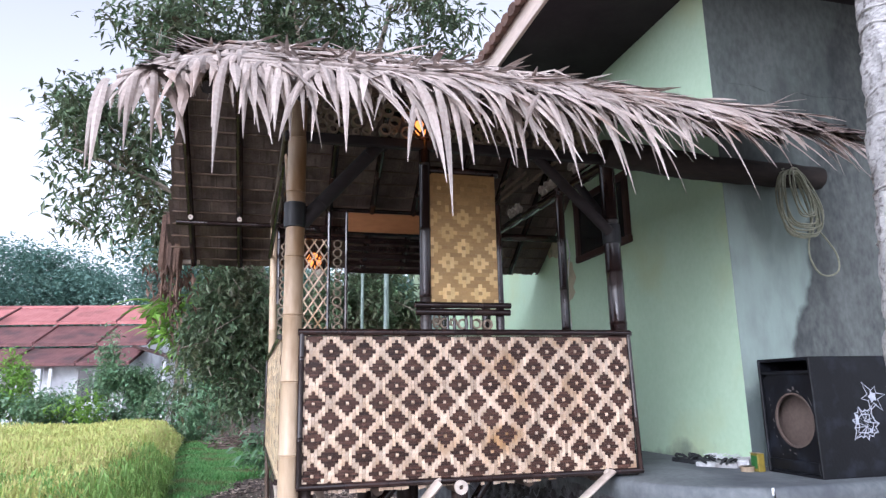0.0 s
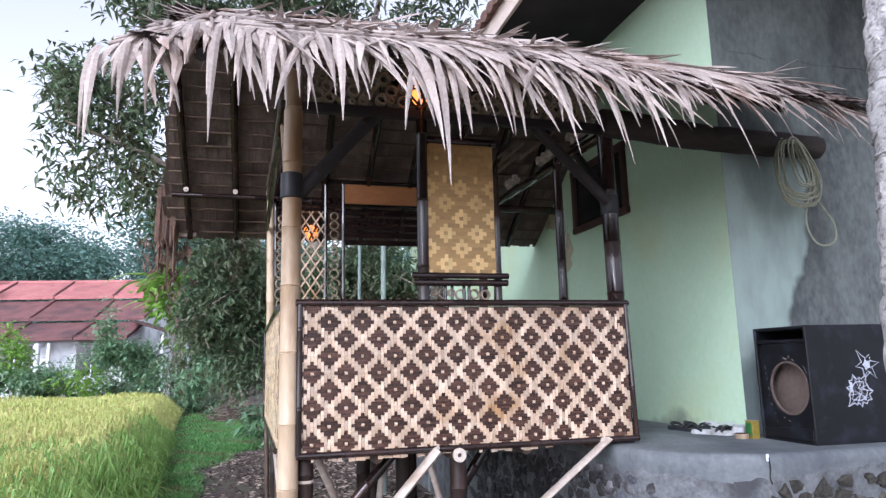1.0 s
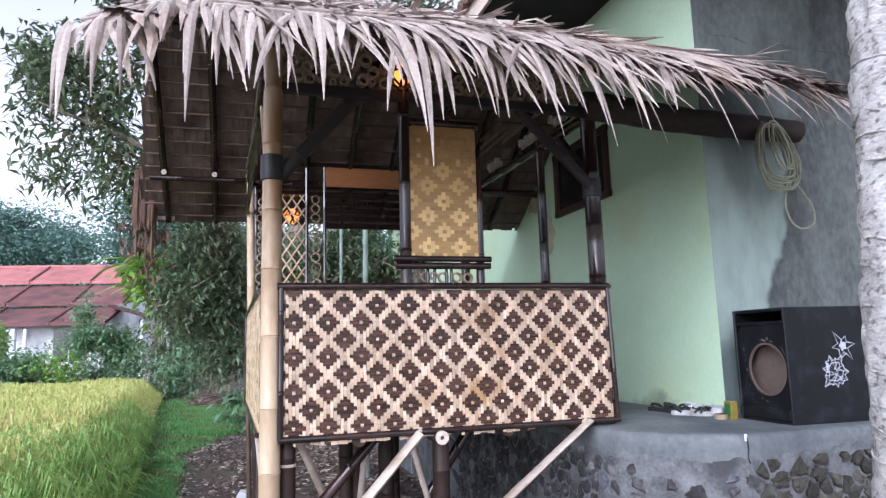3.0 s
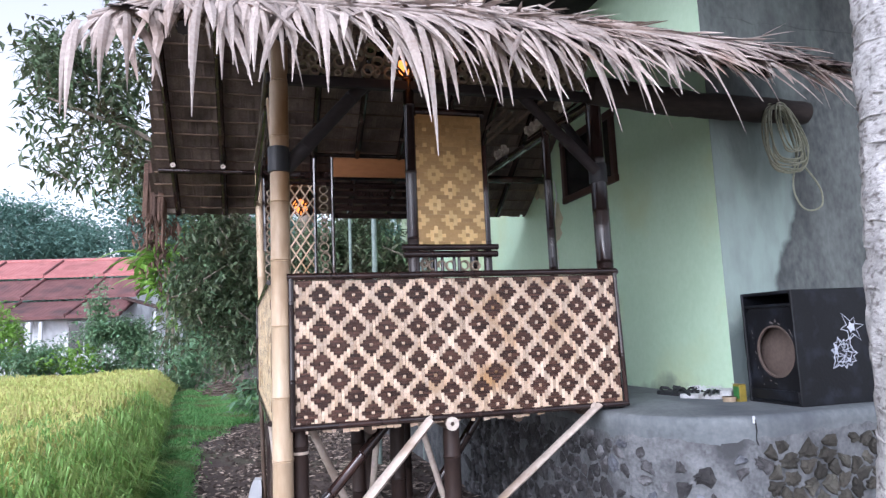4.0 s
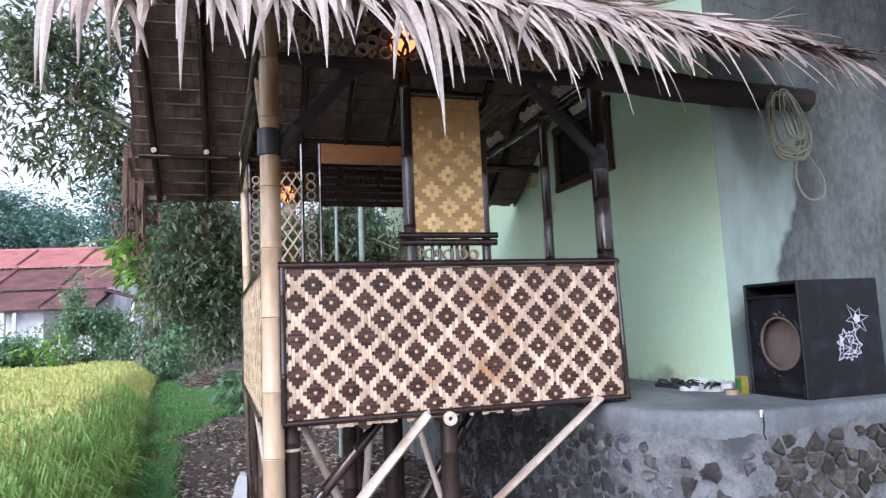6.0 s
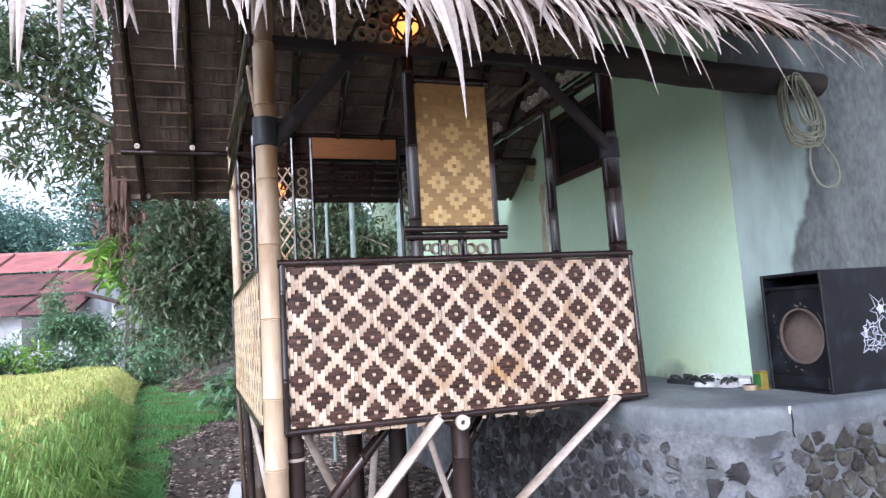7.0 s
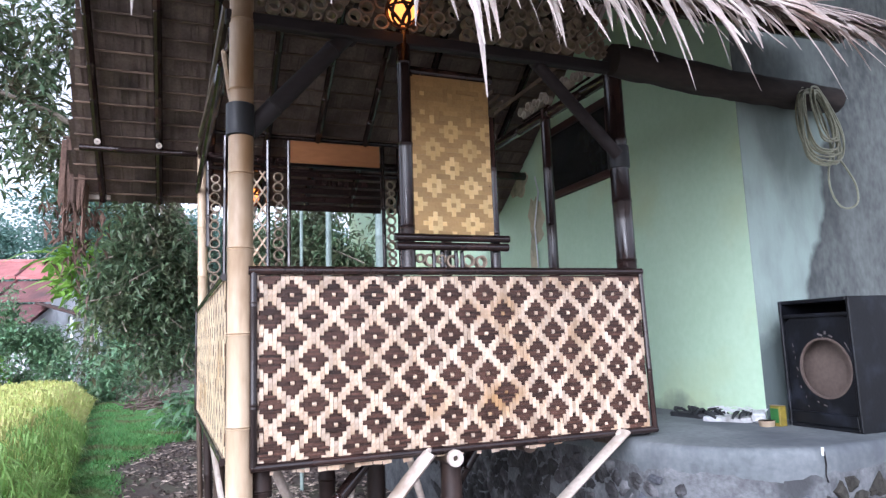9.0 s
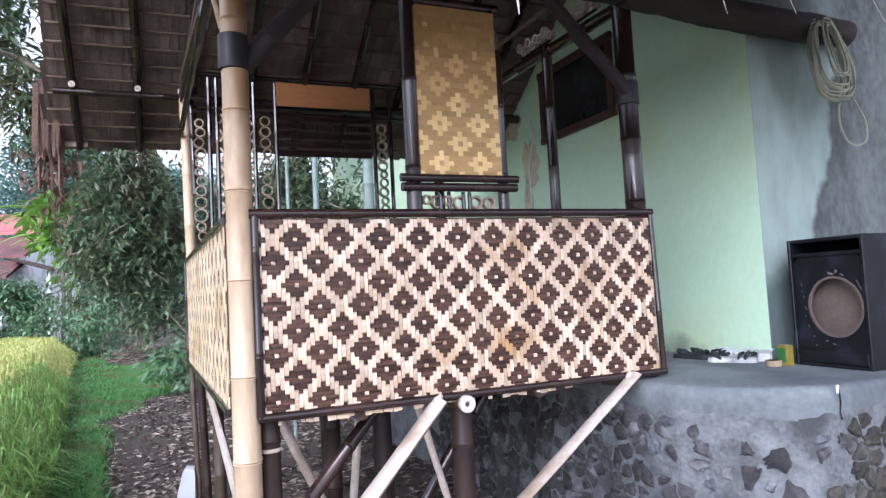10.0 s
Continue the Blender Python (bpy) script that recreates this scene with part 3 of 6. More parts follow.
# braces under the floor
for a, b, w in (((0.9, 3.535, 1.03), (-0.06, 3.5, 0.02), 0.115), ((1.9, 3.535, 1.04), (0.45, 3.5, 0.0), 0.08)):
    g = Geo()
    a, b = Vector(a), Vector(b)
    pts = [a.lerp(b, k / 12) for k in range(13)]
    g.tube(pts, [w / 2 * (1.0 + (0.08 if k in (4, 9) else 0)) for k in range(13)], 10, True, 0.35)
    part("brace", g, SPLIT, gazebo, "pale split bamboo brace", smooth=True)
for a, b, r, m_ in (((0.28, 3.72, 0.55), (0.72, 3.8, 1.0), 0.03, DARK), ((0.3, 4.0, 1.0), (0.75, 4.0, 0.0), 0.022, SPLIT), ((0.72, 4.1, 1.0), (0.6, 4.1, 0.0), 0.02, SPLIT),
                    ((0.92, 3.9, 1.0), (1.15, 3.9, 0.2), 0.018, SPLIT), ((1.3, 3.9, 1.0), (0.85, 3.95, 0.35), 0.03, DARK)):
    part("brace", bamboo(a, b, r, 0.3, rng), m_, gazebo, smooth=True)

lean = Vector((0.13, 3.74, 0.6)) - Vector((0.09, 5.0, 0.99))
part("side_board", Geo().box((0.11, 4.37, 0.795), (0.018, 0.075, lean.length), 0.003, lean.to_track_quat("Z", "Y").to_matrix()), SPLIT, gazebo, "pale sawn board leaning under the side panel")


# ---- woven panels ----
def strip_mesh(cells, along_z, cx, cz, bulge=0.0045, thick=0.0025, cover=(0.92, 0.84), slivers=1, dive=0.004):
    """One visible run of a woven strip: it rises from below its neighbours, runs level and dives again; round its own centre, facing -y.
    A run may be made of two narrow slivers side by side."""
    half = cells * (cz if along_z else cx) / 2 + (0.002 if along_z or slivers == 1 else 0.04 * cx)
    full = (cx * cover[0] if along_z else cz * cover[1])
    g = Geo()
    for q in range(slivers):
        width = full / slivers - (0.0007 if slivers > 1 else 0)
        mid = (q + 0.5) * full / slivers - full / 2
        short = 0.003 * (q - 0.5) if slivers > 1 else 0
        bulge_ = bulge + (0.0012 if slivers > 1 else 0)
        stations = [(-half, -dive), (-half + 0.005, bulge_ * 0.85), (0, bulge_ - 0.0006 * q), (half - 0.005 - short, bulge_ * 0.85), (half - short, -dive)]
        k0 = len(g.v)
        for s, up in stations:
            for wv in (mid - width / 2, mid + width / 2):
                for d in (up + 0.0008, up - thick):
                    g.v.append((wv, -d, s) if along_z else (s, -d, wv))
        for k in range(len(stations) - 1):
            a, b = k0 + 4 * k, k0 + 4 * k + 4
            for i, j in ((0, 2), (2, 3), (1, 0)):
                g.f.append((a + i, a + j, b + j, b + i) if along_z else (a + i, b + i, b + j, a + j))
    return g


def woven_panel(name, parent, label, width, height, m, mats, singles, centre, pitch, invert=False, cover=(0.92, 0.84), slivers=1, lap=0.01, shear=0.0, over_at=None, bulge=0.0045, dive=0.004, back=None, period=10, radius=3):
    """A diamond-patterned weave, period strips to a diamond: runs of upright strips over runs of level ones.
    It spans x and z of m; centre: the middle of one diamond; over_at: picks the upright strips' material by their height."""
    over, under = mats
    cx, cz = pitch[0] / period, pitch[1] / period
    i0, i1 = math.ceil((-lap - centre[0]) / cx - 0.5), math.floor((width + lap - centre[0]) / cx + 0.5)
    j0, j1 = math.ceil((-lap - centre[1]) / cz - 0.5), math.floor((height + lap - centre[1]) / cz + 0.5)
    backing = part(name, Geo().box((width / 2, 0.006, height / 2), (width, 0.004, height), 0.001), back or under, parent, label, m)

    def level(i, j):
        best = 99
        for o in (0, period // 2):
            a, b = (i + o) % period, (j + o) % period
            best = min(best, min(a, period - a) + min(b, period - b))
        inside = best <= radius and best != 0
        return inside != invert
    runs = []
    for i in range(i0, i1):
        j = j0
        while j < j1:
            k = j
            while k < j1 and level(i, k) == level(i, j):
                k += 1
            if not level(i, j):
                runs.append((True, i, (j + k - 1) / 2, k - j))
            j = k
    for j in range(j0, j1):
        i = i0
        while i < i1:
            k = i
            while k < i1 and level(k, j) == level(i, j):
                k += 1
            if level(i, j):
                runs.append((False, (i + k - 1) / 2, j, k - i))
            i = k
    pick = random.Random(5)
    shared, rest = {}, {}
    for up, ci, cj, n in runs:
        at = Vector((centre[0] + ci * cx, -0.001, centre[1] + cj * cz))
        at.z += shear * at.x + pick.gauss(0, 0.0012)
        tilt = pick.gauss(0, 0.02) * min(1, dive / 0.004)
        mat_ = (over_at(at.z) if over_at else over) if up else under
        cv = (cover[0] * pick.choice((0.94, 1.0, 1.05)), cover[1] * pick.choice((0.9, 1.0, 1.06)))
        if singles > 0 and 0.0 < at.x < 0.5 * width:
            singles -= 1
            key = (up, n, cv)
            if key not in shared:
                shared[key] = strip_mesh(n, up, cx, cz, bulge, cover=cv, slivers=1 if up else slivers, dive=dive).mesh("strip")
            ob = part("strip", shared[key], mat_, backing)
            ob.matrix_parent_inverse = Matrix()
            ob.matrix_basis = Matrix.Translation(at + Vector((0, pick.uniform(-0.001, 0.0008), 0))) @ Matrix.Rotation(tilt, 4, "Y")
        else:
            t = strip_mesh(n, up, cx, cz, bulge, cover=cv, slivers=1 if up else slivers, dive=dive)
            rot = Matrix.Rotation(tilt, 3, "Y")
            off = Vector((0, pick.uniform(-0.001, 0.0008), 0))
            rest.setdefault(mat_.name, (Geo(), mat_))[0].add([at + off + rot @ Vector(p) for p in t.v], t.f)
    for g, mat_ in rest.values():
        ob = part("weave", g, mat_, backing)
        ob.matrix_parent_inverse = Matrix()
        ob["kind"] = "stuff"
    return backing


# front panel with its dark frame
PX0, PX1, PZ0, PZ1, PY = 0.186, 2.083, 1.035, 1.81, 3.572
woven_panel("front_panel", gazebo, "diamond weave of pale and dark brown bamboo strips", 1.878, 0.742, pose(0.1961, PY + 0.006, 1.049), (WEFT, WARP), 300, (0.1429, 0.66), (0.1744, 0.1778), slivers=2, shear=-0.005, cover=(0.94, 0.98), back=WARP)
for a, b, r in (((PX0 - 0.02, PY, PZ1), (PX1 + 0.008, PY, PZ1), 0.019), ((PX0 - 0.01, PY, PZ0), (PX1 + 0.028, PY, PZ0 - 0.004), 0.018),
                ((PX0, PY - 0.002, PZ0), (PX0, PY - 0.002, PZ1), 0.016), ((PX1 + 0.017, PY - 0.002, PZ0), (PX1 - 0.003, PY - 0.002, PZ1), 0.014)):
    part("frame_bar", bamboo(a, b, r, 0.45, rng, 10), DARK, gazebo, smooth=True)
for x in (0.9, 1.87):
    part("lashing", Geo().tube([(x - 0.012, PY - 0.02, PZ0 - 0.012), (x, PY - 0.026, PZ0), (x + 0.012, PY - 0.02, PZ0 + 0.012)], [0.008, 0.014, 0.008], 8), SPLIT, gazebo)
fringe, pick = Geo(), random.Random(31)
x = 0.25
while x < 1.62:
    w = pick.uniform(0.012, 0.05)
    fringe.box((x + w / 2, PY + 0.012 + pick.uniform(-0.004, 0.004), PZ0 - 0.02 - pick.uniform(0.0, 0.008)), (w, 0.003, pick.uniform(0.012, 0.026)), 0.0008, Euler((0, pick.gauss(0, 0.08), 0)).to_matrix())
    x += w + (pick.uniform(0.02, 0.09) if pick.random() < 0.4 else 0.002)
part("panel_fringe", fringe, WEFT, gazebo, "frayed strip ends below the frame")["kind"] = "stuff"
# side panel on the open side
woven_panel("side_panel", gazebo, "pale diamond weave side panel", B - F - 0.1, 0.72, Matrix.Translation((0.036, B - 0.05, 1.06)) @ Matrix.Rotation(radians(-88.85), 4, "Z"), (CREAM, BROWNSTRIP), 0, (0.05, 0.08), (0.1744, 0.178), radius=2, cover=(0.98, 0.98), bulge=0.0015, dive=0.002)
for z in (1.06, 1.79):
    part("frame_bar", bamboo((L - 0.058, F + 0.03, z), (0.03, B - 0.03, z), 0.015, 0.45, rng, 10), DARK, gazebo, smooth=True)
part("frame_bar", bamboo((0.028, B - 0.06, 1.02), (0.026, B - 0.06, 1.8), 0.011, 0.4, rng, 10), DARK, gazebo, smooth=True)
part("frame_bar", bamboo((R + 0.03, F, 1.81), (R + 0.03, 4.39, 1.81), 0.018, 0.45, rng, 10), DARK, gazebo, smooth=True)

# hanging board between two poles
# upright strips step from pale to mid tan to tan with height, jittered
worn = random.Random(19)
woven_panel("woven_board", gazebo, "tan woven bamboo board with pale diamonds, darker towards the top", 0.387, 0.768, pose(0.905, 3.605, 1.972), (PALE, TAN), 0, (0.089, 0.237), (0.187, 0.176),
            invert=True, cover=(1.0, 1.04), lap=0.0, bulge=0.0012, dive=0.0004, period=8, radius=2,
            over_at=lambda z: PALE if z + worn.gauss(0, 0.04) < 0.36 else (MIDTAN if z + worn.gauss(0, 0.05) < 0.56 else TAN))
for p0, p1, r in (((0.862, 3.615, 1.82), (0.866, 3.615, 2.98), 0.034), ((1.308, 3.64, 1.82), (1.312, 3.64, 2.57), 0.025)):
    part("pole", bamboo(p0, p1, r, 0.34, rng, 12), DARK, gazebo, smooth=True)
for x0, x1, y, z, r in ((0.79, 1.35, 3.575, 1.962, 0.018), (0.8, 1.35, 3.59, 1.925, 0.02), (0.86, 1.32, 3.63, 2.765, 0.024)):
    part("rail", bamboo((x0, y, z), (x1, y, z), r, 0.3, rng, 10), DARK, gazebo, smooth=True)
for x in (0.897, 1.28):
    part("rail", bamboo((x, 3.62, 1.96), (x, 3.62, 2.76), 0.012, 0.3, rng, 8), DARK, gazebo, smooth=True)
for x in (0.99, 1.03, 1.1, 1.13):
    part("peg", bamboo((x, 3.63, 1.83), (x, 3.63, 1.91), 0.01, 0.3, rng, 8), DARK, gazebo, smooth=True)

# top beams, knee braces and the log to the house
part("front_beam", Geo().box((1.1, F, 2.902), (2.06, 0.05, 0.056), 0.006), DARKWOOD, gazebo, "dark rough-sawn front beam")
for a, b, r in (((0.1, B, 3.0), (2.9, B, 3.0), 0.04), ((L, F + 0.06, 2.95), (LB, B, 2.99), 0.03), ((R, F + 0.06, 2.9), (R, B, 2.95), 0.035),
                ((-0.8, B, 3.016), (2.7, B, 3.016), 0.024), ((-0.4, F, 3.3), (2.7, F, 3.3), 0.035), ((-0.6, 4.85, 4.0), (2.7, 4.85, 4.0), 0.035)):
    part("beam", bamboo(a, b, r, 0.4, rng, 10), DARK, gazebo, smooth=True)
for a, b, r in (((0.17, F + 0.04, 2.41), (0.61, F + 0.04, 2.91), 0.042), ((2.05, F + 0.03, 2.44), (1.56, F + 0.02, 2.91), 0.034), ((R, F + 0.05, 2.45), (R, 4.1, 2.9), 0.03), ((0.62, 3.66, 2.9), (1.1, 4.85, 3.98), 0.04)):
    part("knee_brace", bamboo(a, b, r, 0.4, rng, 10), DARKWOOD, gazebo, smooth=True)
def rough_log(a, b, r, seed, rows=34, n=18):
    """An unpeeled stem with an uneven skin and a slight bow."""
    a, b, g = Vector(a), Vector(b), Geo()
    d = (b - a).normalized()
    side, up = d.cross(Vector((0, 0, 1))).normalized(), Vector((0, 0, 1))
    for k in range(rows):
        t = k / (rows - 1)
        c = a.lerp(b, t) - up * 0.018 * math.sin(math.pi * t)
        rr = r * (1.06 - 0.1 * t)
        if k in (0, rows - 1):
            rr *= 0.93
        for j in range(n):
            q = 2 * math.pi * j / n
            w = 1 + 0.11 * noise.noise(Vector((math.cos(q) * 1.4, math.sin(q) * 1.4, t * 9 + seed))) + 0.05 * noise.noise(Vector((math.cos(q) * 5, math.sin(q) * 5, t * 30)))
            g.v.append(c + side * (math.cos(q) * rr * w) + up * (math.sin(q) * rr * w))
    for k in range(rows - 1):
        for j in range(n):
            g.f.append((k * n + j, k * n + (j + 1) % n, (k + 1) * n + (j + 1) % n, (k + 1) * n + j))
    g.f += [tuple(range(n))[::-1], tuple((rows - 1) * n + j for j in range(n))]
    return g


part("log", rough_log((2.0, 3.565, 2.93), (3.62, 3.56, 2.865), 0.083, 3), LOG, gazebo, "thick brown log reaching across to the house", smooth=True)

# ring infill
def ring_field(name, parent, label, x0, x1, z0, z1, m, mat_, seed, rmin=0.018, rmax=0.032, depth=0.05, tries=900):
    """Cut bamboo rings packed side by side in an upright strip; each ring is a piece of its own."""
    pick = random.Random(seed)
    holder = part(name, Geo().box(((x0 + x1) / 2, 0, z0), (x1 - x0, 0.02, 0.006), 0.001), DARK, parent, label, m)
    shared, placed = {}, []
    for t in range(tries):
        r = rmax + (rmin - rmax) * min(1, t / (tries * 0.6))
        x, z = pick.uniform(x0 + r, x1 - r) if x1 - x0 > 2 * r else (x0 + x1) / 2, pick.uniform(z0 + r, z1 - r)
        if all((x - a) ** 2 + (z - b) ** 2 > (r + c - 0.002) ** 2 for a, b, c in placed):
            placed.append((x, z, r))
    for x, z, r in placed:
        key = round(r * 500)
        if key not in shared:
            shared[key] = Geo().ring((0, 0, 0), (0, 1, 0), key / 500, 0.006 + 0.08 * r, depth, 14).mesh("ring", True)
        ob = part("ring", shared[key], mat_, holder)
        ob.matrix_parent_inverse = Matrix()
        ob.matrix_basis = Matrix.Translation((x, pick.uniform(-0.006, 0.006), z)) @ Matrix.Rotation(pick.uniform(-0.15, 0.15), 4, "X") @ Matrix.Rotation(pick.uniform(-0.12, 0.12), 4, "Z")
    return holder


ring_field("ring_infill", gazebo, "rows of cut bamboo rings under the eave", 0.2, 2.02, 2.93, 3.26, pose(0, F, 0), RING, 3, 0.02, 0.036, tries=1300)
def ring_row(name, parent, label, spots, m, mat_, seed, depth=0.04):
    """Single bamboo rings, each a piece of its own, at (x, z, radius) of m, on a thin dark rod."""
    pick = random.Random(seed)
    xs, zs = [q[0] for q in spots], [q[1] for q in spots]
    holder = part(name, Geo().box(((min(xs) + max(xs)) / 2, 0, min(zs) - spots[0][2] - 0.004), (max(max(xs) - min(xs), 0.05), 0.02, 0.008), 0.002), DARK, parent, label, m)
    shared = {}
    for x, z, r in spots:
        key = round(r * 500)
        if key not in shared:
            shared[key] = Geo().ring((0, 0, 0), (0, 1, 0), key / 500, 0.005 + 0.12 * r, depth, 18).mesh("ring", True)
        ob = part("ring", shared[key], mat_, holder)
        ob.matrix_parent_inverse = Matrix()
        ob.matrix_basis = Matrix.Translation((x, pick.uniform(-0.006, 0.006), z)) @ Matrix.Rotation(pick.uniform(-0.12, 0.12), 4, "X") @ Matrix.Rotation(pick.uniform(-0.12, 0.12), 4, "Z")
    return holder


def stack(x, z0, z1, rmin, rmax, seed):
    """Rings standing one on the other in a column."""
    pick, out, z = random.Random(seed), [], z0
    while z < z1 - 2 * rmin:
        r = min(pick.uniform(rmin, rmax), (z1 - z) / 2)
        out.append((x + pick.uniform(-0.008, 0.008), z + r, r))
        z += 2 * r
    return out


SIDE = Matrix.Rotation(radians(90), 4, "Z")
for y0, y1, seed in ((3.84, 4.1, 4), (4.3, 4.64, 14), (5.1, 5.35, 24)):
    count = round((y1 - y0) / 0.043)
    zig = [(y0 + (y1 - y0) * k / (count - 1), 2.978 + 0.03 * (k % 2) + 0.006 * ((k * 7) % 3), 0.027 + 0.003 * ((k * 5) % 3)) for k in range(count)]
    ring_row("ring_infill", gazebo, "cluster of cut bamboo rings on the side rail", zig, Matrix.Translation((2.05, 0, 0)) @ SIDE, SPLIT, seed, 0.03)
ring_row("ring_strip", gazebo, "upright column of bamboo rings in the back wall", stack(0.147, 1.86, 2.86, 0.032, 0.05, 8), pose(0, B - 0.1, 0), RING, 8)
ring_row("ring_strip", gazebo, "upright column of bamboo rings in the back wall", stack(0.627, 1.86, 2.88, 0.03, 0.046, 5), pose(0, B - 0.1, 0), RING, 5)
ring_row("ring_strip", gazebo, "upright column of bamboo rings in the back wall", stack(1.555, 1.86, 2.88, 0.026, 0.045, 6), pose(0, B - 0.1, 0), RING, 6)
ring_field("ring_infill", gazebo, "small rings below the hanging board", 0.9, 1.29, 1.83, 1.9, pose(0, 3.64, 0), RING, 9, 0.022, 0.03, 0.03, 200)
# pale slats in the gable towards the house
for z, y0, y1 in ((3.2, 4.1, 5.2), (3.245, 5.05, 5.75), (3.312, 5.1, 5.75), (3.383, 5.2, 5.75)):
    part("gable_slat", Geo().box((2.12, (y0 + y1) / 2, z), (0.01, y1 - y0, 0.03), 0.002), BATTEN, gazebo, "thin split bamboo slat")

# back wall: frame, plywood board, slats, lattice
for x in (0.22, 0.275, 0.543, 0.705, 1.49, 1.63):
    part("frame_post", bamboo((x, B - 0.1, 1.04), (x, B - 0.1, 3.15), 0.018, 0.35, rng, 8), DARK, gazebo, smooth=True)
for z in (1.84, 2.9, 3.18):
    part("frame_rail", bamboo((0.1, B - 0.09, z), (2.05, B - 0.09, z), 0.02, 0.35, rng, 8), DARK, gazebo, smooth=True)
part("plywood_board", Geo().box((1.088, B - 0.11, 3.057), (0.745, 0.012, 0.184), 0.002), PLY, gazebo, "orange-brown plywood board")
for k in range(5):
    part("slat", Geo().box((1.085, B - 0.1, 2.6 + 0.07 * k), (0.76, 0.012, 0.05), 0.003), DARK, gazebo)
# crossed strips of the lattice, cut to their field
FX0, FX1, FZ0, FZ1 = 0.29, 0.53, 1.86, 2.88
for s in (1, -1):
    rise = s * 1.5
    for k in range(-3, 14):
        c = FZ0 + k * 0.135 - (0 if s > 0 else -0.36)
        ends = sorted(t for t in ((FX0), (FX1), FX0 + (FZ0 - c) / rise, FX0 + (FZ1 - c) / rise))
        a, b = ends[1], ends[2]
        za, zb = c + rise * (a - FX0), c + rise * (b - FX0)
        if b - a < 0.02 or not (FZ0 - 0.01 <= min(za, zb) and max(za, zb) <= FZ1 + 0.01):
            continue
        mid, ln = ((a + b) / 2, (za + zb) / 2), math.hypot(b - a, zb - za)
        g = Geo().box((mid[0], B - 0.11 - 0.004 * s, mid[1]), (0.014, 0.005, ln), 0.001, Euler((0, math.atan2(b - a, zb - za), 0)).to_matrix())
        part("lattice_strip", g, WEFT, gazebo)
woven_panel("back_panel", gazebo, "woven bamboo panel of the back wall", 1.86, 0.74, pose(0.15, B - 0.09, 1.06), (WEFT, WARP), 0, (0.05, 0.05), (0.1744, 0.178))

# left side braces near the eave
for a, b, r, m_ in (((L - 0.05, F + 0.12, 3.02), (LB - 0.02, B - 0.1, 3.0), 0.02, POLE), ((L - 0.03, F + 0.06, 2.56), (L - 0.04, 4.1, 2.96), 0.016, STRAW),
                    ((L - 0.06, 4.3, 2.93), (LB - 0.03, 5.5, 2.95), 0.018, POLE), ((L - 0.05, 4.15, 2.92), (LB - 0.03, B, 2.72), 0.02, DARK)):
    part("side_brace", bamboo(a, b, r, 0.35, rng, 8), m_, gazebo, smooth=True)

# ---- roof: rafters, battens, thatch ----
RIDGE_Y, RIDGE_Z = 4.85, 4.08
EAVES = {"front": (2.66, 2.74), "back": (6.74, 2.735)}
X1 = 2.89


def slope_point(side, t):
    """A place on the underside of a slope: t from ridge 0 to eave 1."""
    y, z = EAVES[side]
    return RIDGE_Y + (y - RIDGE_Y) * t, RIDGE_Z + (z - RIDGE_Z) * t


def open_end(side, t):
    """Where the thatch ends towards the field; the back slope widens towards its eave."""
    return -0.68 - 0.22 * t if side == "back" else -0.6 + 0.1 * t


def house_end(side, t):
    """Where the thatch ends towards the house: at its side wall, and past its corner below the front."""
    return 3.22 if side == "front" and t > 0.62 else X1


for side in EAVES:
    for k in range(9):
        x = (-0.684, -0.262, 0.12)[k] if k < 3 else -0.66 + 0.4 * k
        (ya, za), (yb, zb) = slope_point(side, 0), slope_point(side, 0.985)
        if x > -0.5 or side == "back":
            part("rafter", bamboo((x, ya, za - 0.03), (x, yb, zb - 0.03), 0.03, 0.34, rng, 8), DARK, gazebo, smooth=True)
    for k in range(16):
        y, z = slope_point(side, 0.03 + k * 0.0625)
        part("batten", bamboo((open_end(side, 0.03 + k * 0.0625), y, z), (house_end(side, 0.03 + k * 0.0625), y, z), 0.009, 0.4, rng, 6), BATTEN, gazebo)


def thatch(side, seed):
    """Overlapping courses of folded palm leaf; every leaf is a narrow bent plate."""
    pick = random.Random(seed)
    g = Geo()
    y1, z1 = EAVES[side]
    d = Vector((0, y1 - RIDGE_Y, z1 - RIDGE_Z))
    n = Vector((0, -d.z, d.y)).normalized() if side == "back" else Vector((0, d.z, -d.y)).normalized()
    if n.z < 0:
        n = -n
    length = d.length
    u = d.normalized()
    rows = 16
    for k in range(rows):
        s0 = length * k / rows - 0.05
        x = open_end(side, k / rows) + pick.uniform(-0.05, 0)
        while x < house_end(side, k / rows):
            w = pick.uniform(0.045, 0.085)
            ln = 0.36 * (pick.uniform(0.85, 1.2) if k < rows - 2 else pick.uniform(0.99, 1.06))
            top = Vector((0, RIDGE_Y, RIDGE_Z)) + u * max(s0, 0) + n * (0.012 + 0.004 * pick.random())
            ln = min(ln, length + 0.03 + 0.05 * pick.random() - max(s0, 0))
            end = top + u * ln + n * (0.02 + 0.012 * pick.random())
            sk = pick.uniform(-0.008, 0.008)
            a, b = Vector((x, 0, 0)), Vector((x + w * 1.3, 0, 0))
            mid = Vector((x + w / 2, 0, 0))
            lift = n * 0.006
            g.add([a + top, mid + top + lift, b + top, b + end + Vector((sk, 0, 0)), mid + end + lift + Vector((sk, 0, 0)), a + end + Vector((sk, 0, 0))],
                  [(0, 1, 4, 5), (1, 2, 3, 4)])
            x += w
    ob = part("thatch", g, THATCH, gazebo, "brown dried palm leaf thatch")
    ob["kind"] = "stuff"
    return ob


thatch("front", 11)
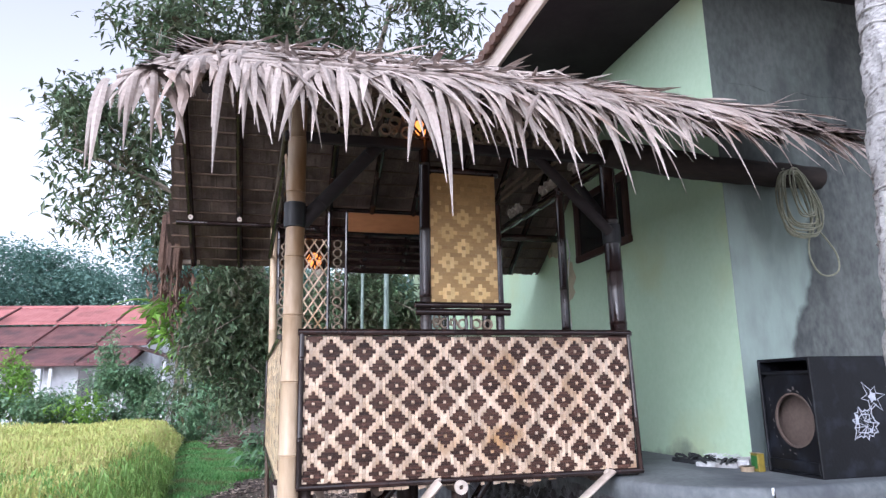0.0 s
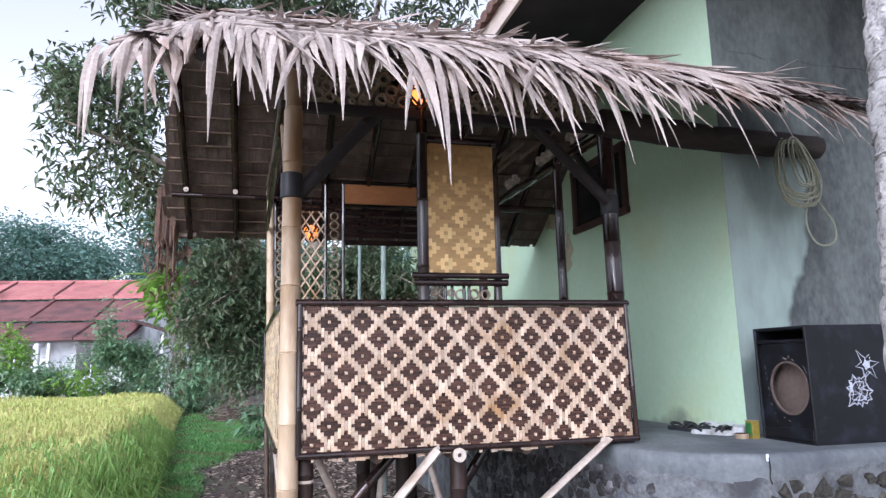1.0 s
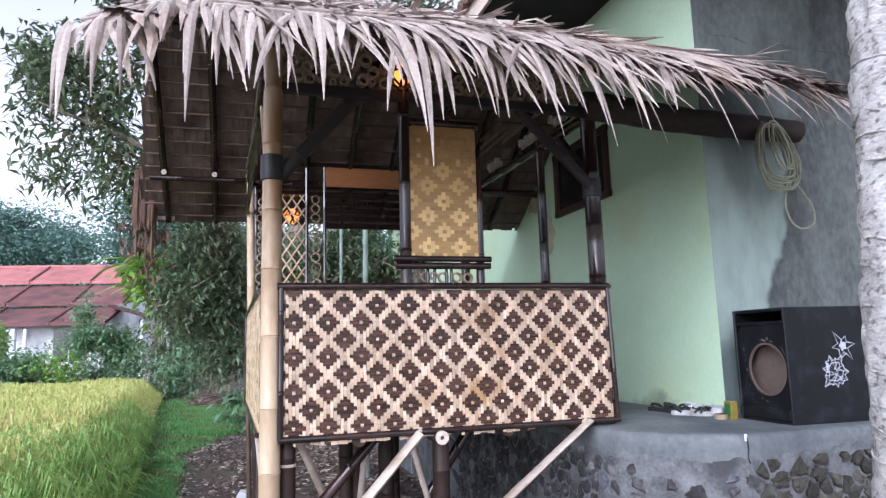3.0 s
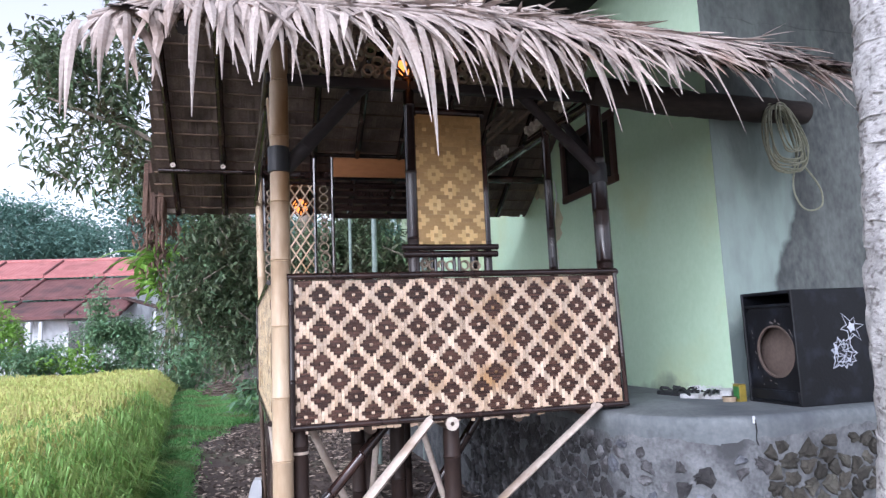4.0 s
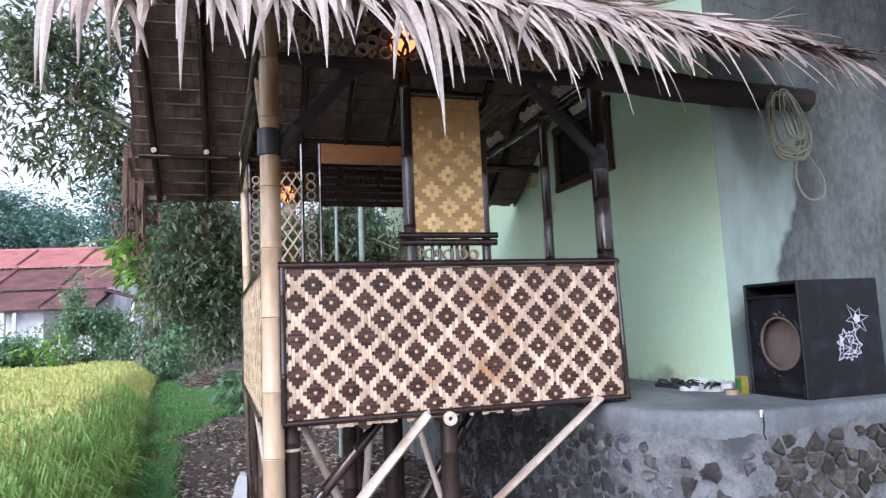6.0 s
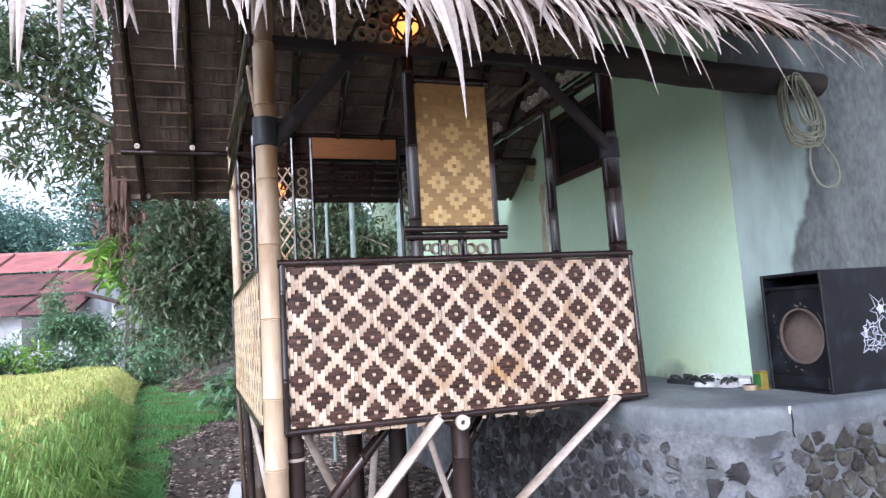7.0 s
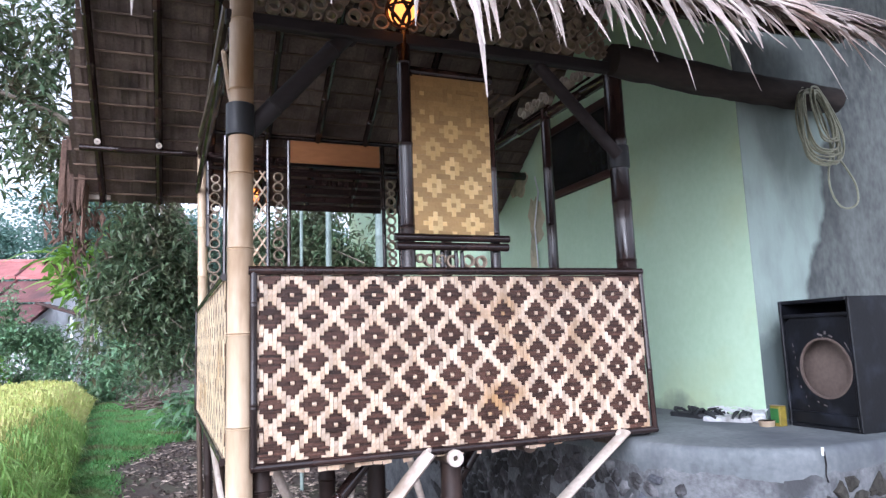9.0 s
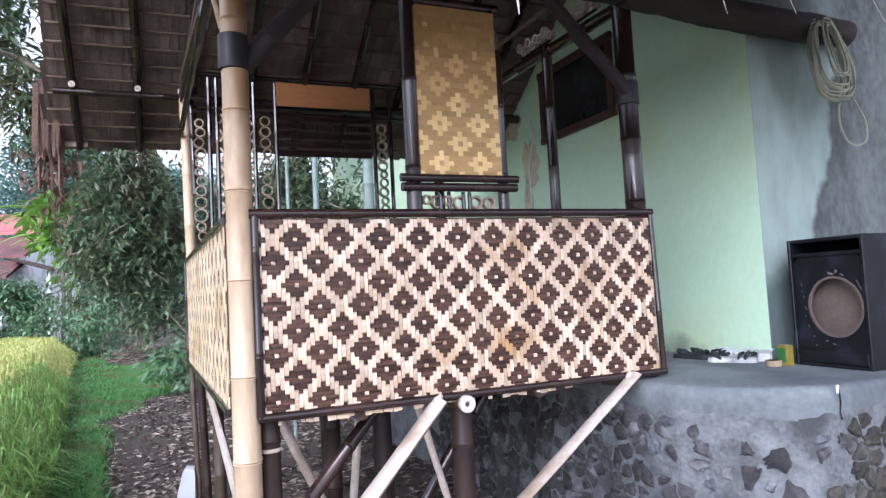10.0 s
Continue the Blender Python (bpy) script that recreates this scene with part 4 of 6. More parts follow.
thatch("back", 12)

# pole ends below the back slope, and loose thatch hanging at the open end
for x, z in ((-0.68, 3.058), (-0.26, 3.054), (0.03, 3.05)):
    part("pole", bamboo((x, B - 0.03, z), (x, B + 0.3, z), 0.02, 0.4, rng, 10), POLE, gazebo, smooth=True)
    part("pole_end", Geo().ring((x, B - 0.035, z), (0, 1, 0), 0.022, 0.016, 0.014, 14), SPLIT, gazebo, "pale cut pole end")
pick = random.Random(17)
g = Geo()
for k in range(90):
    x, y = pick.uniform(-0.96, -0.8), 6.62 + pick.uniform(-0.06, 0.1)
    top = 3.2 - 0.05 * pick.random()
    w, ln = pick.uniform(0.02, 0.04), pick.uniform(0.44, 0.56)
    if k % 18 == 0:
        w, ln = 0.02, pick.uniform(0.7, 0.9)
    dx, dy = pick.uniform(-0.012, 0.012), pick.uniform(-0.03, 0.03)
    g.add([(x - w / 2, y, top), (x + w / 2, y + 0.01, top), (x + w / 2 + dx, y + 0.01 + dy, top - ln * 0.88), (x + dx, y + dy, top - ln), (x - w / 2 + dx, y + dy, top - ln * 0.9)], [(0, 1, 2, 3, 4)])
part("batten_end", Geo().box((-0.71, 6.7, 2.75), (0.16, 0.02, 0.04), 0.004), SPLIT, gazebo, "pale cut batten end at the eave")
part("pole", bamboo((-0.97, 6.6, 3.2), (-0.62, 6.6, 3.19), 0.012, 0.3, rng, 8), POLE, gazebo, smooth=True)
part("hanging_thatch", g, BROWNLEAF, gazebo, "loose brown thatch hanging at the open end")["kind"] = "stuff"
r = random.Random(27)
part("dead_leaves", leaves([(-0.9 + r.gauss(0, 0.1), 6.9 + r.gauss(0, 0.12), 2.78 - abs(r.gauss(0, 0.26))) for _ in range(230)], 0.12, 0.035, 27, 0.9, 0.03), BROWNLEAF, gazebo, "dry reddish-brown leaves caught below the eave")["kind"] = "stuff"
g = Geo()
for z, x0, x1, d in ((0.0, -0.09, 0.05, 0.075), (0.12, -0.075, 0.045, 0.07), (0.26, -0.04, 0.05, 0.05), (0.31, -0.012, 0.045, 0.03)):
    g.v += [(x0, B - d, z), (x1, B - 0.9 * d, z - 0.012), (x1 + 0.006, B + d, z), (x0 + 0.01, B + d, z + 0.008)]
g.f = [(4 * r + k, 4 * r + (k + 1) % 4, 4 * r + 4 + (k + 1) % 4, 4 * r + 4 + k) for r in range(3) for k in range(4)] + [(12, 13, 14, 15), (3, 2, 1, 0)]
part("footing", g, WHITE, gazebo, "worn grey concrete post footing")

# ---- coconut fronds laid over the front slope ----
def blade(root, way, length, width, droop, fold, pick, steps=7):
    """A leaflet: a folded blade that starts along way and sinks by its weight."""
    g = Geo()
    p, d = Vector(root), Vector(way).normalized()
    twist = pick.uniform(-1.1, 1.1)
    kink = pick.randint(2, 5) if pick.random() < 0.22 else -1
    for k in range(steps + 1):
        t = k / steps
        side = d.cross(Vector((0, -0.55, 0.83))).normalized()
        side = (Matrix.Rotation(twist * t, 3, d) @ side)
        up = side.cross(d).normalized()
        w = width * (0.55 + 0.9 * t if t < 0.5 else 1.0 * (1 - (t - 0.5) * 2) ** 0.8) / 2
        if k == steps:
            w = 0.0015
        g.v += [p - side * w - up * fold * w, p, p + side * w - up * fold * w]
        d = (d + Vector((0, 0, -droop / steps))).normalized()
        if k == kink:
            d = (d + Vector((pick.uniform(-0.5, 0.5), pick.uniform(-0.2, 0.2), pick.uniform(-1.0, -0.1)))).normalized()
        p = p + d * (length / steps)
    for k in range(steps):
        a = 3 * k
        g.f += [(a, a + 1, a + 4, a + 3), (a + 1, a + 2, a + 5, a + 4)]
    return g


def front_point(x, t, lift=0.05):
    y, z = slope_point("front", t)
    return Vector((x, y, z + lift - 0.42 * max(0.0, -0.28 - x) ** 1.15))


def palm_frond(x0, x1, t0, t1, seed, label, lift=0.05, length=0.5, density=0.04, sag=0.0, lower="hang", upper=0.7):
    """A dry frond lying along the roof from its thick end to its tip, with a leaflet every few centimetres on both sides."""
    pick = random.Random(seed)
    along = 1 if x1 > x0 else -1

    def spine(s):
        p = front_point(x0 + (x1 - x0) * s, t0 + (t1 - t0) * s, lift)
        p.z += 0.03 * math.sin(math.pi * s) - sag * s ** 3
        return p
    ob = thing("palm_frond", spine(0), label, "palm frond", "dry fronds on the roof")
    part("rachis", Geo().tube([spine(k / 14) for k in range(15)], [0.014 * (1 - 0.7 * k / 14) for k in range(15)], 7), DRYLEAF, ob, smooth=True)
    down = Vector((0, EAVES["front"][0] - RIDGE_Y, EAVES["front"][1] - RIDGE_Z)).normalized()
    count = int(1.2 * abs(x1 - x0) / density)
    axis = Vector((along, 0, 0))
    for k in range(count):
        s = (k + pick.uniform(0.1, 0.9)) / count
        open_ = math.cos(s * 1.2 + 0.05) + pick.uniform(-0.18, 0.18)
        for side in (1, -1):
            ln = length * (0.7 + 0.45 * math.sin(math.pi * min(1, s * 1.05 + 0.12))) * pick.uniform(0.55, 1.2)
            wv = pick.uniform(0.024, 0.044) * (1.1 - 0.3 * s)
            if side == 1:
                lie = max(0.12, min(1.0, open_))
                way = axis * (0.15 + 1.3 * (1 - lie)) * (1 if along > 0 else 0.35) + down * (0.25 + 0.75 * lie) + Vector((0, 0, 0.22 * pick.random())) + axis * pick.gauss(0.05, 0.4 if along > 0 else 0.22)
                drop = pick.uniform(0.5, 2.0) * (0.6 + 0.4 * lie) if lower == "hang" else pick.uniform(0.05, 0.25)
                if lower == "hang" and along > 0:
                    ln *= 1 + 0.4 * s
                if lower != "hang":
                    way += axis * pick.uniform(-0.5, 0.9) + Vector((0, 0, pick.uniform(0.0, 0.2)))
                elif pick.random() < 0.1:
                    ln *= 1.45
                elif pick.random() < 0.35:
                    ln *= 0.6
            else:
                way = axis * (0.55 + 0.6 * (1 - open_)) * (1 if along > 0 else 0.5) - down * 0.5 * max(0.3, open_) + Vector((0, 0, pick.uniform(-0.1, 0.02)))
                drop = pick.uniform(0.05, 0.3) if along > 0 else pick.uniform(1.4, 2.6)
                ln *= upper
            part("leaflet", blade(spine(s), way, ln, wv, drop, 0.35, pick), DRYLEAF, ob)
    return ob


long_leaf = palm_frond(-0.6, 3.0, 0.99, 0.985, 21, "dry grey-brown coconut frond along the eave edge", 0.09, 0.4, 0.034, 0.1)
pick = random.Random(77)
LONG_LEAFLETS = ((0.665, 2.12, 0.02), (-0.21, 2.28, -0.05), (0.13, 2.5, 0.22), (0.28, 2.45, 0.0), (-0.64, 2.32, -0.04), (-0.6, 2.29, 0.05), (-0.37, 2.43, 0.2),
                 (1.05, 2.43, 0.25), (0.79, 2.39, 0.2), (-0.1, 2.49, 0.02), (-0.51, 2.41, 0.02), (0.62, 2.44, 0.12), (1.32, 2.55, 0.3))    # place, height of the tip, lean
for x, tip, lean in LONG_LEAFLETS:
    root = front_point(x - 0.5 * lean, 0.985, 0.09)
    part("leaflet", blade(root, (lean, -0.9, 0.1), root.z - tip + 0.13, 0.034, 3.6, 0.35, pick), DRYLEAF, long_leaf)
palm_frond(-0.6, 2.7, 0.955, 0.965, 22, "dry coconut frond with curled leaflets lying on the thatch", 0.1, 0.36, 0.036, 0.02)
palm_frond(0.5, 3.1, 0.92, 0.95, 23, "dry tan coconut frond reaching past the end of the thatch", 0.11, 0.46, 0.042, 0.08)
palm_frond(0.25, -0.56, 0.94, 0.985, 24, "dry coconut frond drooping over the open end", 0.1, 0.29, 0.022, 0.06)
palm_frond(0.1, -0.54, 0.88, 0.93, 30, "bleached coconut frond curling down at the corner", 0.11, 0.27, 0.026, 0.05)
palm_frond(-0.58, 2.2, 0.975, 0.99, 29, "curled grey coconut frond over the eave", 0.1, 0.34, 0.04, 0.03)
palm_frond(-0.5, 2.9, 0.9, 0.88, 31, "bleached coconut frond lying flat above the eave", 0.1, 0.36, 0.04, 0, "flat")
palm_frond(2.6, -0.5, 0.68, 0.72, 32, "bleached coconut frond laid the other way across the roof", 0.07, 0.36, 0.05, 0, "flat")
palm_frond(-0.6, 2.5, 0.78, 0.8, 25, "bleached coconut frond on the middle of the roof", 0.05, 0.4, 0.045, 0, "flat")
palm_frond(-0.55, 2.5, 0.6, 0.62, 26, "bleached coconut frond on the middle of the roof", 0.05, 0.4, 0.05, 0, "flat")
palm_frond(-0.5, 2.5, 0.4, 0.42, 27, "bleached coconut frond high on the roof", 0.05, 0.4, 0.055, 0, "flat")
palm_frond(-0.5, 2.3, 0.2, 0.22, 28, "bleached coconut frond below the ridge", 0.05, 0.36, 0.06, 0, "flat")


# ---- lamps ----
def basket_lamp(at, label, r=0.085):
    """A glowing globe in a shade of broad woven cane with round openings between the strips."""
    ob = thing("basket_lamp", at, label, "lamp", "amber lamps in the gazebo")
    x, y, z = at
    stops = [-1.5 + 3.0 * k / 10 for k in range(11)]
    part("globe", Geo().tube([(x, y, z + math.sin(e) * r * 0.86) for e in stops], [max(0.004, math.cos(e) * r * 0.86) for e in stops], 20), AMBER, ob, "glowing amber globe", smooth=True)
    for turn in (1.5, -1.5):
        for k in range(6):
            a = 2 * math.pi * k / 6
            pts = []
            for q in range(11):
                e = -1.3 + 2.6 * q / 10
                c = a + turn * q / 10
                pts.append((x + math.cos(c) * math.cos(e) * r, y + math.sin(c) * math.cos(e) * r, z + math.sin(e) * r))
            part("cane", Geo().tube(pts, [0.009] * 11, 6, True, 0.45), CANE, ob, "brown cane strip of the open shade")
    for e in (-1.3, 0.0, 1.3):
        part("hoop", Geo().tube([(x + math.cos(k * math.pi / 9) * r * math.cos(e), y + math.sin(k * math.pi / 9) * r * math.cos(e), z + math.sin(e) * r) for k in range(19)], [0.006] * 19, 6, False), CANE, ob)
    part("cord", Geo().tube([(x, y, z + r), (x, y, z + 0.3)], [0.004, 0.004], 6), TAPE, ob)
    return ob


basket_lamp((0.83, 3.49, 2.985), "lit amber basket lamp hanging under the eave", 0.078)
basket_lamp((0.42, B, 2.7), "lit amber basket lamp hanging behind the back lattice", 0.085)


# ---- things on the platform ----
def loudspeaker(m):
    """An empty speaker cabinet: its open face looks along -x of m; corner of face and side at m's origin."""
    ob = tagged(new("speaker_cabinet"), "black empty speaker cabinet with bare round hole", "speaker")
    ob.matrix_basis = m
    w, d, h, t = 0.42, 0.545, 0.64, 0.018
    def piece(name, g, mt, lb=""):
        q = part(name, g, mt, ob, lb)
        q.matrix_parent_inverse = Matrix()
        return q
    piece("side_panel", Geo().box((d / 2, t / 2, h / 2), (d, t, h), 0.004), BLACKBOX)
    piece("side_panel", Geo().box((d / 2, w - t / 2, h / 2), (d, t, h), 0.004), BLACKBOX)
    piece("top_panel", Geo().box((d / 2, w / 2, h - t / 2), (d - 0.004, w - 2 * t - 0.002, t), 0.003), BLACKBOX)
    piece("bottom_panel", Geo().box((d / 2, w / 2, t / 2), (d - 0.004, w - 2 * t - 0.002, t), 0.003), BLACKBOX)
    piece("inner_board", Geo().box((0.09, w / 2, 0.28), (0.01, w - 2 * t - 0.002, 0.52), 0.002), INNER, "raw brown board behind the hole")
    piece("back_panel", Geo().box((d - t / 2 - 0.004, w / 2, h / 2), (t, w - 2 * t - 0.002, h - 2 * t - 0.002), 0.003), INNER)
    # baffle with the round hole, set back a little
    g = Geo()
    n, r, cy, cz = 40, 0.146, 0.178, 0.297
    y0, y1, z0, z1 = t + 0.001, w - t - 0.001, t + 0.001, h - 0.09
    outer, inner = [], []
    for k in range(n):
        a = 2 * math.pi * k / n
        c, s = math.cos(a), math.sin(a)
        f = min(((y1 - cy) / c if c > 0 else (y0 - cy) / c) if abs(c) > 1e-6 else 9, ((z1 - cz) / s if s > 0 else (z0 - cz) / s) if abs(s) > 1e-6 else 9)
        outer.append((cy + c * f, cz + s * f))
        inner.append((cy + c * r, cz + s * r))
    for xx in (0.015, 0.033):
        g.v += [(xx, a, b) for a, b in outer] + [(xx, a, b) for a, b in inner]
    for k in range(n):
        k2 = (k + 1) % n
        g.f += [(k, k2, n + k2, n + k), (2 * n + k, 3 * n + k, 3 * n + k2, 2 * n + k2), (n + k, n + k2, 3 * n + k2, 3 * n + k)]
    baffle = piece("baffle", g, BLACKBOX, "scuffed black front board")
    rim = part("hole_rim", Geo().ring((0.018, cy, cz), (1, 0, 0), r + 0.004, 0.011, 0.012, 36), INNER, baffle, "bare brown cut edge", smooth=True)
    rim.matrix_parent_inverse = Matrix()
    piece("port_bar", Geo().box((0.02, w / 2, h - 0.082), (0.03, w - 2 * t - 0.004, 0.02), 0.004), BLACKBOX)
    for ys, zs, wd, ht in ((0.36, 0.41, 0.005, 0.02), (0.357, 0.375, 0.006, 0.012), (0.352, 0.345, 0.004, 0.016), (0.345, 0.29, 0.007, 0.02), (0.35, 0.25, 0.004, 0.01), (0.335, 0.2, 0.006, 0.012), (0.31, 0.15, 0.005, 0.008),
                           (0.19, 0.46, 0.03, 0.01), (0.16, 0.47, 0.012, 0.016), (0.13, 0.452, 0.022, 0.008), (0.24, 0.13, 0.012, 0.006), (0.2, 0.115, 0.02, 0.006), (0.3, 0.105, 0.008, 0.005), (0.045, 0.4, 0.004, 0.05)):
        b = part("scuff", Geo().box((0.0142, ys, zs), (0.001, wd, ht), 0.0002, Euler((0.5 * math.sin(zs * 60), 0, 0)).to_matrix()), SCUFF, baffle)
        b.matrix_parent_inverse = Matrix()
    piece("bottom_bar", Geo().box((0.008, w / 2, 0.05), (0.014, w - 2 * t - 0.004, 0.06), 0.003), BLACKBOX)
    # flat stickers on the side that faces the path
    pick = random.Random(2)
    g = Geo()
    def line(pts, wd, closed=False):
        n, base = len(pts), len(g.v)
        for k in range(n):
            p, q = (pts[k - 1], pts[(k + 1) % n]) if closed else (pts[max(k - 1, 0)], pts[min(k + 1, n - 1)])
            dx, dz = q[0] - p[0], q[1] - p[1]
            ln = math.hypot(dx, dz) or 1
            nx, nz = -dz / ln * wd, dx / ln * wd
            g.v.extend([(pts[k][0] - nx, -0.0012, pts[k][1] - nz), (pts[k][0] + nx, -0.0012, pts[k][1] + nz)])
        for k in range(n if closed else n - 1):
            a, b = base + 2 * k, base + 2 * ((k + 1) % n)
            g.f.append((a, b, b + 1, a + 1))
    cx, cz = 0.378, 0.418
    star = []
    for k in range(12):
        a = math.pi * k / 6 + 0.12
        rr = (0.085, 0.06, 0.1, 0.075, 0.07, 0.095)[k // 2] if k % 2 == 0 else 0.034
        star.append((cx + math.cos(a) * rr, cz + math.sin(a) * rr))
    line(star, 0.0028, True)
    g.add([(cx + math.cos(math.pi * k / 5) * (0.03 if k % 2 else 0.02), -0.0013, cz + math.sin(math.pi * k / 5) * (0.034 if k % 2 else 0.02)) for k in range(10)], [tuple(range(10))])
    line([(cx - 0.03, cz - 0.02), (cx - 0.02, cz - 0.07), (cx + 0.02, cz - 0.04)], 0.003)
    piece("sticker", g, STICKER, "outlined silver star sticker")
    g = Geo()
    cx, cz = 0.308, 0.275
    edge = []
    for k in range(26):
        a = 2 * math.pi * k / 26
        rr = (0.088 if k % 4 == 0 else 0.07 if k % 2 == 0 else 0.062) * pick.uniform(0.9, 1.1) / max(abs(math.cos(a)), abs(math.sin(a))) ** 0.6
        edge.append((cx + math.cos(a) * rr * 0.95, cz + math.sin(a) * rr * 1.05))
    line(edge, 0.0034, True)
    inner = [(cx + (a - cx) * 0.6 + pick.uniform(-0.006, 0.006), cz + (b - cz) * 0.6 + pick.uniform(-0.006, 0.006)) for a, b in edge[::2]]
    line(inner, 0.003, True)
    spokes = []
    for k in range(0, 26, 2):
        spokes += [edge[k], (cx + pick.uniform(-0.02, 0.02), cz + pick.uniform(-0.02, 0.02))]
    line(spokes, 0.0022)
    for ox, oz, wd, ht in ((-0.06, 0.0, 0.022, 0.05), (0.02, -0.045, 0.024, 0.018)):
        g.add([(cx + ox, -0.0014, cz + oz), (cx + ox + wd, -0.0014, cz + oz - 0.006), (cx + ox + wd * 0.9, -0.0014, cz + oz + ht), (cx + ox + 0.003, -0.0014, cz + oz + ht * 1.05)], [(0, 1, 2, 3)])
    piece("sticker", g, STICKER, "silver web-shaped sticker")
    return ob


loudspeaker(Matrix.Translation((2.855, 3.045, FLOOR)) @ Matrix.Rotation(radians(-2), 4, "Z"))


def sandal(at, turn, mt, strap, label):
    ob = tagged(new("sandal"), label, "sandal", "footwear on the platform")
    ob.matrix_basis = Matrix.Translation(at) @ Matrix.Rotation(radians(turn), 4, "Z")
    out = [(-0.12, 0.035), (-0.1, 0.043), (-0.03, 0.036), (0.04, 0.043), (0.1, 0.045), (0.135, 0.02)]
    ring_ = out + [(x, -y) for x, y in out[::-1]]
    g = Geo()
    n = len(ring_)
    g.add([(x, y, 0) for x, y in ring_] + [(x * 1.01, y * 1.02, 0.013) for x, y in ring_] + [(x * 0.98, y * 0.95, 0.026) for x, y in ring_],
          [tuple(range(n))[::-1], tuple(range(2 * n, 3 * n))] + [(k + r * n, (k + 1) % n + r * n, (k + 1) % n + (r + 1) * n, k + (r + 1) * n) for k in range(n) for r in (0, 1)])
    q = part("sole", g, mt, ob)
    q.matrix_parent_inverse = Matrix()
    for x in (0.035, 0.07):
        q = part("strap", Geo().tube([(x, -0.044, 0.018), (x + 0.012, -0.03, 0.042), (x + 0.02, 0, 0.05), (x + 0.004, 0.03, 0.042), (x - 0.01, 0.044, 0.018)], [0.009, 0.013, 0.015, 0.013, 0.009], 6, squash=0.6), strap, ob, smooth=True)
        q.matrix_parent_inverse = Matrix()
    q = part("strap", Geo().tube([(-0.05, -0.04, 0.02), (-0.085, -0.03, 0.04), (-0.11, 0, 0.045), (-0.085, 0.03, 0.04), (-0.05, 0.04, 0.02)], [0.008, 0.01, 0.011, 0.01, 0.008], 6), strap, ob, smooth=True)
    q.matrix_parent_inverse = Matrix()
    return ob


sandal((2.74, 4.05, FLOOR), -82, RUBBER, RUBBER, "black rubber sandal lying on concrete")
sandal((2.835, 4.03, FLOOR), -76, RUBBER, RUBBER, "black rubber sandal lying on concrete")
sandal((2.75, 3.77, FLOOR), -56, OFFWHITE, RUBBER, "black strapped sandal with white sole")
sandal((2.84, 3.8, FLOOR), -64, OFFWHITE, RUBBER, "black strapped sandal with white sole")
cord = tagged(part("tangled_cord", Geo().tube([(2.79 + 0.06 * math.sin(k * 1.9) * (0.6 + 0.4 * math.sin(k * 0.7)) + 0.002 * k, 3.87 - 0.006 * k + 0.09 * math.cos(k * 1.3), FLOOR + 0.055 + 0.018 * math.sin(k * 2.3)) for k in range(34)], [0.0022] * 34, 6), WHITE, smooth=True),
              "thin white cord tangled over the sandals", "cord")
g = Geo().box((0, 0, 0.03), (0.085, 0.07, 0.055), 0.008)
g.v = [(x + 0.008 * math.sin(90 * y + 40 * z), y + 0.006 * math.sin(70 * x), z * (1 + 3 * x) if z > 0.03 else z) for x, y, z in g.v]
tagged(part("small_box", g, OFFWHITE, m=Matrix.Translation((2.84, 3.63, FLOOR)) @ Matrix.Rotation(0.6, 4, "Z")), "small crumpled white box beside the carton", "box")
carton = thing("carton", (2.81, 3.475, FLOOR), "small yellow and green carton standing beside the speaker", "carton")
part("body", Geo().box((2.81, 3.475, FLOOR + 0.051), (0.046, 0.062, 0.102), 0.002), CANYELLOW, carton)
part("label", Geo().box((2.7865, 3.477, FLOOR + 0.054), (0.004, 0.05, 0.072), 0.001), CANGREEN, carton, "green printed panel")
part("lid_flap", Geo().box((2.807, 3.475, FLOOR + 0.104), (0.05, 0.062, 0.002), 0.0005, Euler((0, 0.06, 0)).to_matrix()), BEIGE, carton)
dish = tagged(part("shallow_dish", Geo().tube([(2.752, 3.5, FLOOR), (2.752, 3.5, FLOOR + 0.03), (2.752, 3.5, FLOOR + 0.03), (2.752, 3.5, FLOOR + 0.008)], [0.036, 0.042, 0.038, 0.032], 20), BEIGE, smooth=True), "shallow beige plastic dish on concrete", "dish")

# coiled hose on the log
hose = thing("coiled_hose", (3.25, 3.5, 2.85), "pale green coiled hose hung over the log", "hose")
pick = random.Random(4)
for k in range(14):
    w, bottom, ox = pick.uniform(0.085, 0.15), pick.uniform(2.40, 2.52), pick.uniform(-0.025, 0.03)
    if k > 10:
        w, bottom = w * 0.6, pick.uniform(2.5, 2.56)
    top, lean, phase = pick.uniform(2.84, 2.885), pick.uniform(-0.1, 0.12), pick.uniform(0, 6.3)
    mid, h = (top + bottom) / 2, (top - bottom) / 2
    pts = []
    for j in range(33):
        a = 2 * math.pi * j / 32
        c, e = math.cos(a), math.sin(a)
        px = math.copysign(abs(c) ** 0.62, c) * w * (1 - 0.24 * e) * (1 + 0.05 * math.sin(3 * a + phase))
        pz = e * h * (1 + 0.02 * math.sin(2 * a + phase))
        pts.append((3.315 + ox + px - lean * pz, 3.475 - 0.004 * k + 0.025 * e, mid + pz))
    part("loop", Geo().tube(pts, [0.0055] * 33, 7, False), ROPE, hose, smooth=True)
pts = [(3.40, 3.46, 2.5), (3.39, 3.46, 2.45), (3.365, 3.46, 2.37), (3.365, 3.46, 2.28), (3.415, 3.46, 2.19), (3.495, 3.46, 2.17), (3.575, 3.46, 2.21), (3.578, 3.46, 2.31), (3.52, 3.46, 2.4), (3.46, 3.46, 2.47), (3.43, 3.46, 2.53)]
